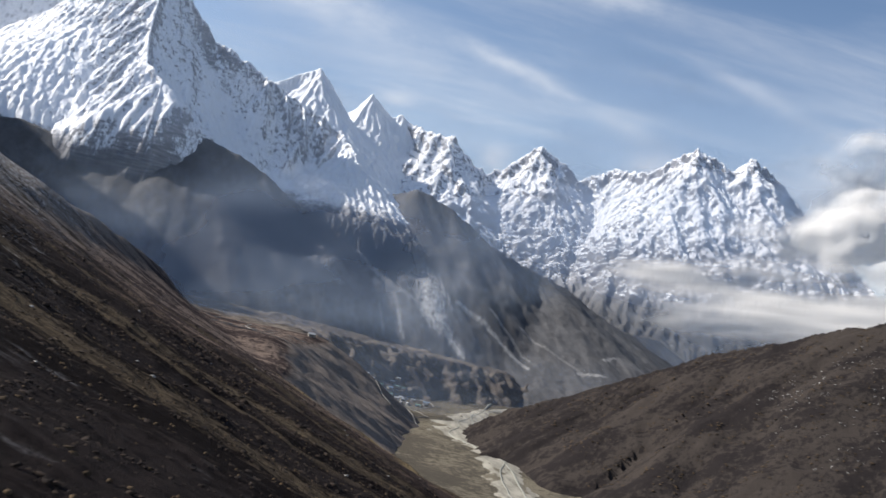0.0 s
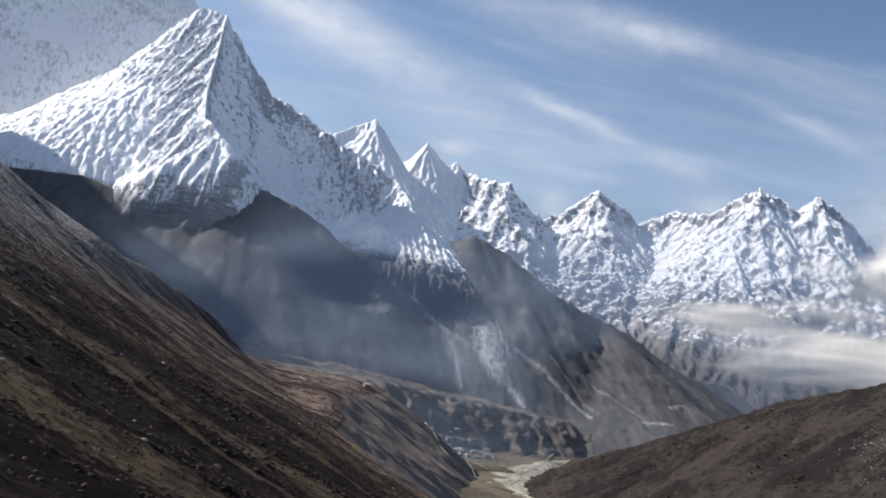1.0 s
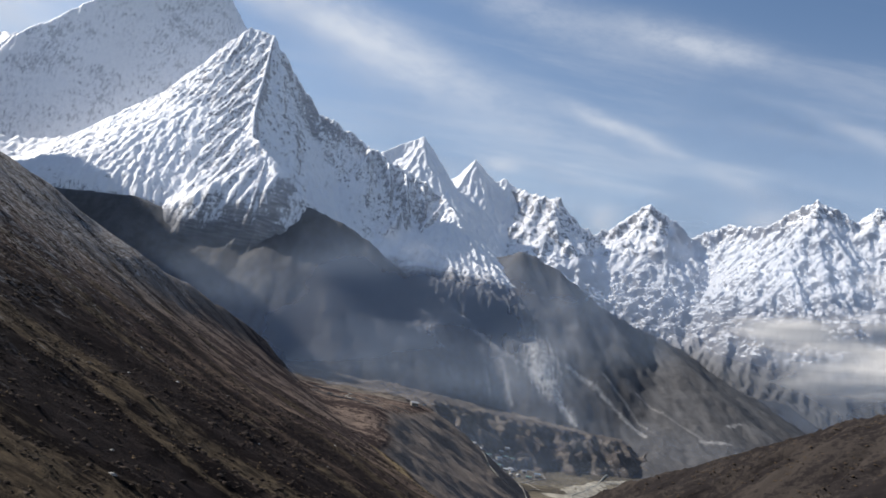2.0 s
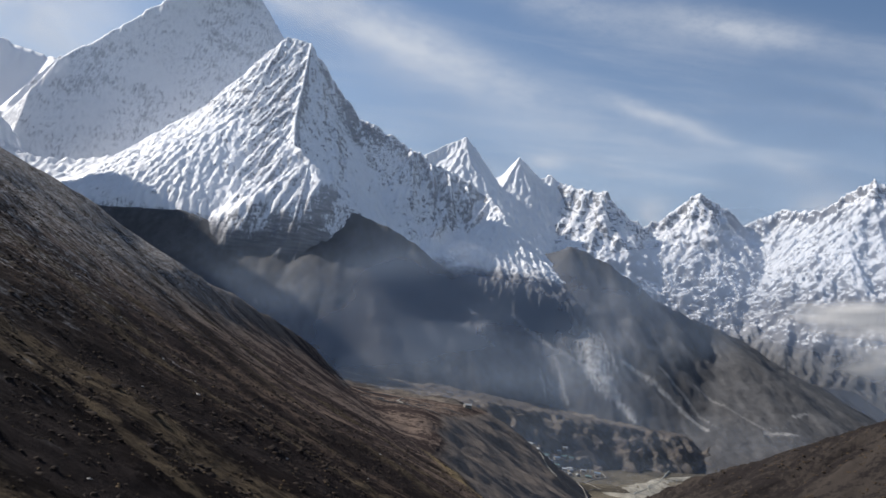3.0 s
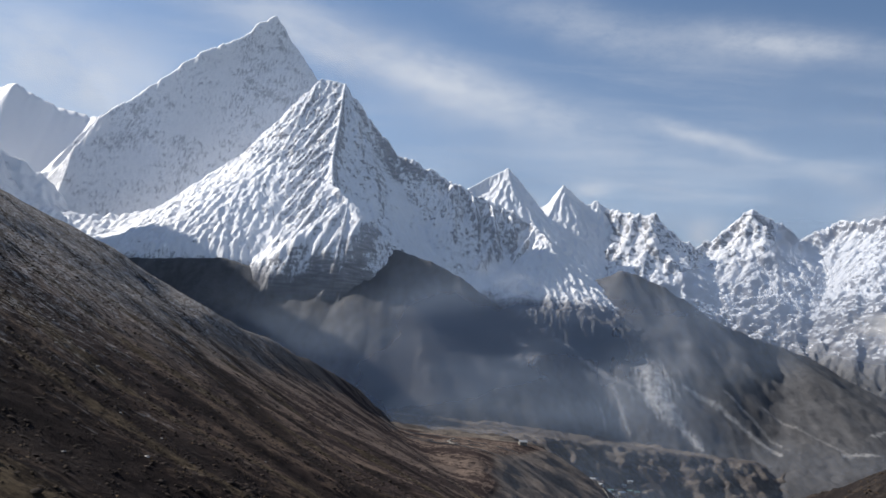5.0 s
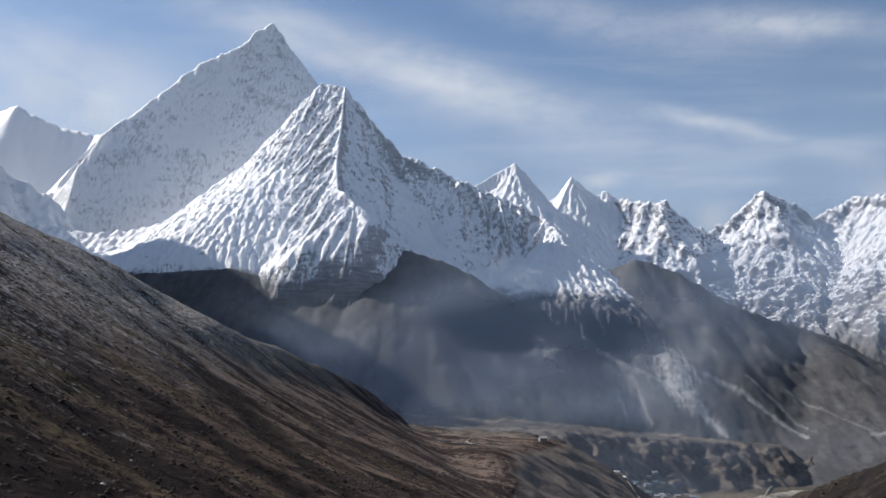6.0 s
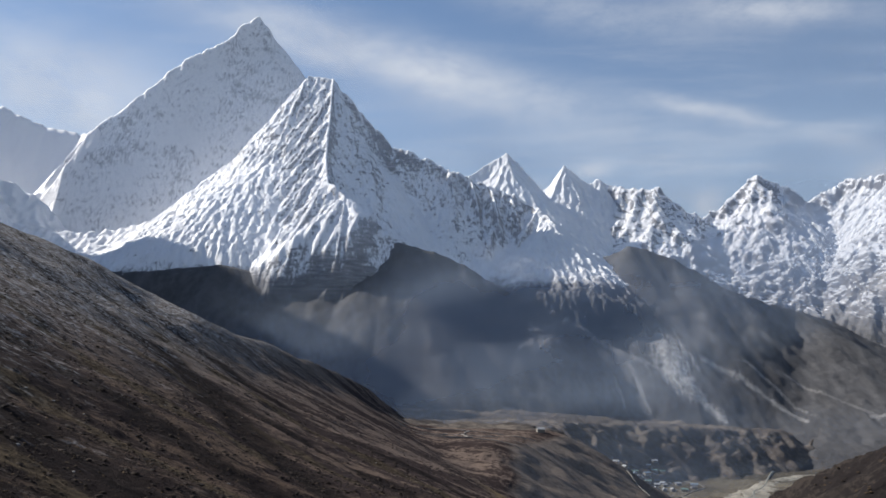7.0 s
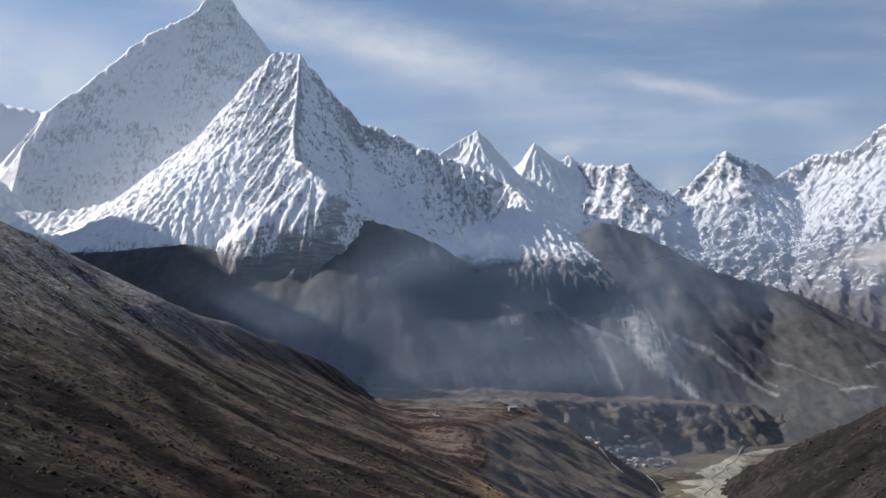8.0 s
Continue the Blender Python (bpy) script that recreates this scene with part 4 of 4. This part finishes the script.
rng = random.Random(12)
kinds = [house(8.5, 5.5, 2.6, MAT_ROOFS[0], "low rubble-walled village house with green tin roof"), house(9.5, 5.5, 2.8, MAT_ROOFS[1], "low rubble-walled village house with blue tin roof"),
         house(7.5, 5, 2.4, MAT_ROOFS[2], "small stone hut with a bare tin roof"), house(8, 5, 2.3, MAT_ROOFS[3], "small stone hut with a grey slate roof")]
lots = []
while len(lots) < 38:
    u, v = rng.uniform(0, 1), rng.gauss(0, 1)
    x, y = 195 + 125 * u + 14 * v, 1235 + 95 * u + 22 * rng.gauss(0, 1)
    if all(math.hypot(x - a, y - b) > 11 for a, b, *_ in lots):
        lots.append((x, y, rng.choice((0, 1, 2, 2, 3)), rng.uniform(-0.5, 0.5) + rng.choice((0, 1.57))))
lots += [(286, 1372, 2, 0.1), (297, 1378, 2, 0.2), (305, 1366, 0, 0.3)]


def ground_at(x, y):
    X, Y = np.array([float(x)]), np.array([float(y)])
    return float(max(f(X, Y)[0] for f in (valley_z, hillside_z, terrace_z, right_hill_z)))


for i, (x, y, k, turn) in enumerate(lots):
    m = pose(x, y, ground_at(x, y) + 0.1, 0, 0, math.degrees(turn))
    first = [l[2] for l in lots].index(k) == i
    if first:
        kinds[k].matrix_basis = m
    else:
        copy_thing(kinds[k], m)
lone = house(9, 6, 3.0, MAT_ROOFS[2], "lone white-roofed hut on the edge of the field bench")
lone.matrix_basis = pose(104, 1100, ground_at(104, 1100), 0, 0, 15)


# ---- clouds that hang in the valley, and sheets that stand in for haze ----
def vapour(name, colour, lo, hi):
    """Thin cloud, and sheets that stand in for haze: scatters light to both sides and lets the rest through, more or
    less raggedly.
    """
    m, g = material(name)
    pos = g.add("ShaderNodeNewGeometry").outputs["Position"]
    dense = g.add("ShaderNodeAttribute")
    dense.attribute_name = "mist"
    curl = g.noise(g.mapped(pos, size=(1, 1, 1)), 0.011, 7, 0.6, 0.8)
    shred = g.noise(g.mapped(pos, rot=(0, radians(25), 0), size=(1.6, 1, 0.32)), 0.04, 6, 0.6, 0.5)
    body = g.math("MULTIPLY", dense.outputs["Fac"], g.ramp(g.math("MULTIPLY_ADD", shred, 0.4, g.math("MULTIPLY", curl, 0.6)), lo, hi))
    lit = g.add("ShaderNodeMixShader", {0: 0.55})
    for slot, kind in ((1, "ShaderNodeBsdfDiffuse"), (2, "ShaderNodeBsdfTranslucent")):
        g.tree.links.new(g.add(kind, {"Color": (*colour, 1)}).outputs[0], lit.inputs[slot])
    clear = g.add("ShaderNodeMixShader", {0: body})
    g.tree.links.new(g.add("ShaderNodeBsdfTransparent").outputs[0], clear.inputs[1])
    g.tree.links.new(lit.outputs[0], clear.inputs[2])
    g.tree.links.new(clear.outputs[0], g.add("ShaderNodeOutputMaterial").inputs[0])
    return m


MAT_CLOUD = vapour("thin_cloud", (0.9, 0.9, 0.92), 0.12, 0.85)
MAT_BANK = vapour("cloud_bank", (0.9, 0.88, 0.86), -0.25, 0.62)
MAT_HAZE = vapour("blue_haze", (0.56, 0.69, 0.9), -2.2, 0.9)


def cloud(name, centre, along, up, half, thick, seed, label, strength=1.0, n=44, mat=MAT_CLOUD):
    """A bulging sheet of cloud or stand-in haze that thins out towards a ragged edge."""
    u = np.linspace(-1, 1, n)
    U, V = np.meshgrid(u, u)
    along, up = Vector(along).normalized(), Vector(up).normalized()
    out = along.cross(up)
    swell = thick * ((1 - U ** 2) * (1 - V ** 2) * 0.6 + 0.5 * fbm(U * 2 + seed, V * 2, 4, seed))
    co = np.array(centre) + U[..., None] * half[0] * np.array(along) + V[..., None] * half[1] * np.array(up) + swell[..., None] * np.array(out)
    r = np.sqrt(U ** 2 + V ** 2) + 0.45 * fbm(U * 1.6 + seed * 2, V * 1.6, 4, seed + 3)
    density = strength * (1 - smooth(r, 0.15, 0.85)) * (1 - smooth(np.maximum(np.abs(U), np.abs(V)), 0.75, 0.98))
    idx = np.arange(n * n).reshape(n, n)
    quads = np.stack([idx[:-1, :-1], idx[:-1, 1:], idx[1:, 1:], idx[1:, :-1]], -1).reshape(-1, 4)
    quads = quads[(density.ravel()[quads] > 0.004).any(1)]
    me = bpy.data.meshes.new(name)
    me.from_pydata(co.reshape(-1, 3).tolist(), [], quads.tolist())
    me.attributes.new("mist", "FLOAT", "POINT").data.foreach_set("value", density.ravel().astype(np.float32))
    me.polygons.foreach_set("use_smooth", np.ones(len(quads), dtype=bool))
    me.materials.append(mat)
    return tagged(new(name, me), label, "cloud", "valley clouds")


cloud("cloud_wisp", (142, 1516, 208), (1, 0.05, -0.1), (0, 0.45, 1), (42, 30), 8, 3, "small pale cloud wisp hanging before the dark spur", 0.5)
cloud("cloud_wisp", (385, 1562, 250), (1, 0.1, -0.45), (0.1, 0.5, 1), (115, 85), 12, 7, "thin drifting cloud wisp along the mountain spur", 0.3)
cloud("cloud_wisp", (499, 1597, 250), (1, 0.1, -0.5), (-0.3, 0.5, 1), (95, 110), 12, 9, "thin drifting cloud wisp above the scree chute", 0.28)
cloud("cloud_wisp", (268, 1518, 174), (1, 0.1, -0.3), (0.1, 0.5, 1), (45, 30), 8, 11, "faint cloud wisp low on the mountain spur", 0.22)
cloud("cloud_wisp", (120, 1880, 385), (1, 0, -0.25), (0, 0.4, 1), (150, 60), 10, 41, "soft mist at the foot of the snowy shoulder", 0.32)
# tinted sheets added to pale the slopes behind them as haze would
cloud("haze_sheet", (90, 1290, 225), (1, -0.05, 0), (0, 0.2, 1), (640, 330), 25, 33, "wide tinted sheet standing in for haze before the shaded spur", 0.36, mat=MAT_HAZE)
cloud("haze_sheet", (360, 1175, 62), (1, 0.05, 0), (0, 0.2, 1), (330, 110), 14, 35, "thin tinted sheet standing in for haze over the village flat", 0.07, mat=MAT_HAZE)
cloud("haze_sheet", (1500, 2850, 560), (1, -0.25, 0), (0, 0.15, 1), (1900, 900), 60, 37, "broad blue sheet standing in for haze before the far snow range", 0.55, mat=MAT_HAZE)
cloud("haze_sheet", (-330, 1760, 560), (1, -0.05, 0), (0, 0.1, 1), (950, 620), 40, 39, "faint blue sheet standing in for haze before the snow peaks", 0.15, mat=MAT_HAZE)
cloud("cloud_bank", (1617, 1883, 565), (0.7, -0.7, 0), (0, 0, 1), (420, 330), 90, 13, "bright cloud bank drifting before the far peaks", 1.3, mat=MAT_BANK)
cloud("cloud_bank", (1259, 1616, 315), (0.75, -0.65, 0.05), (0, 0.2, 1), (600, 150), 18, 17, "low grey cloud lying behind the heath hill", 1.1, mat=MAT_BANK)
cloud("cloud_wisp", (-900, 1995, 456), (1, 0.1, -0.3), (0, 0.5, 1), (170, 70), 30, 21, "thin cloud veil at the foot of the snow slope", 0.3)


# ---- low rubble walls round the fields ----
def field_wall(line, label):
    """A dry-stone wall that follows the ground, with an uneven top."""
    bm = bmesh.new()
    rows = []
    r = random.Random(len(line) * 7 + int(line[0][0]))
    for (ax, ay), (bx, by) in zip(line, line[1:]):
        n = max(2, int(math.hypot(bx - ax, by - ay) / 3))
        out = Vector((by - ay, ax - bx, 0)).normalized()
        for k in range(n + 1):
            x, y = ax + (bx - ax) * k / n, ay + (by - ay) * k / n
            h = ground_at(x, y)
            top = h + 0.85 + r.uniform(-0.25, 0.2)
            rows.append([bm.verts.new((x + out.x * o, y + out.y * o, z)) for o, z in ((-0.6, h - 0.8), (-0.4, top), (0.4, top + r.uniform(-0.1, 0.1)), (0.6, h - 0.8))])
    for a, b in zip(rows, rows[1:]):
        for k in range(3):
            bm.faces.new((a[k], a[k + 1], b[k + 1], b[k]))
    bmesh.ops.recalc_face_normals(bm, faces=bm.faces[:])
    me = bpy.data.meshes.new("field_wall")
    bm.to_mesh(me)
    bm.free()
    me.materials.append(MAT_WALL)
    return tagged(new("field_wall", me), label, "stone wall", "field walls")


for line in ([(-40, 960), (20, 965), (70, 950)], [(-60, 1000), (10, 1012), (86, 1000)], [(-70, 1045), (20, 1060), (95, 1052)], [(20, 965), (10, 1012), (20, 1060)]):
    field_wall(line, "low dry-stone wall across the tawny field bench")
for line in ([(190, 1215), (250, 1205), (300, 1235), (345, 1290)], [(250, 1205), (240, 1130), (205, 1105)], [(300, 1235), (310, 1180), (262, 1120), (240, 1130)], [(345, 1290), (352, 1340), (310, 1395)],
             [(205, 1105), (222, 1060), (270, 1070), (262, 1120)]):
    field_wall(line, "low dry-stone wall round a field by the village")
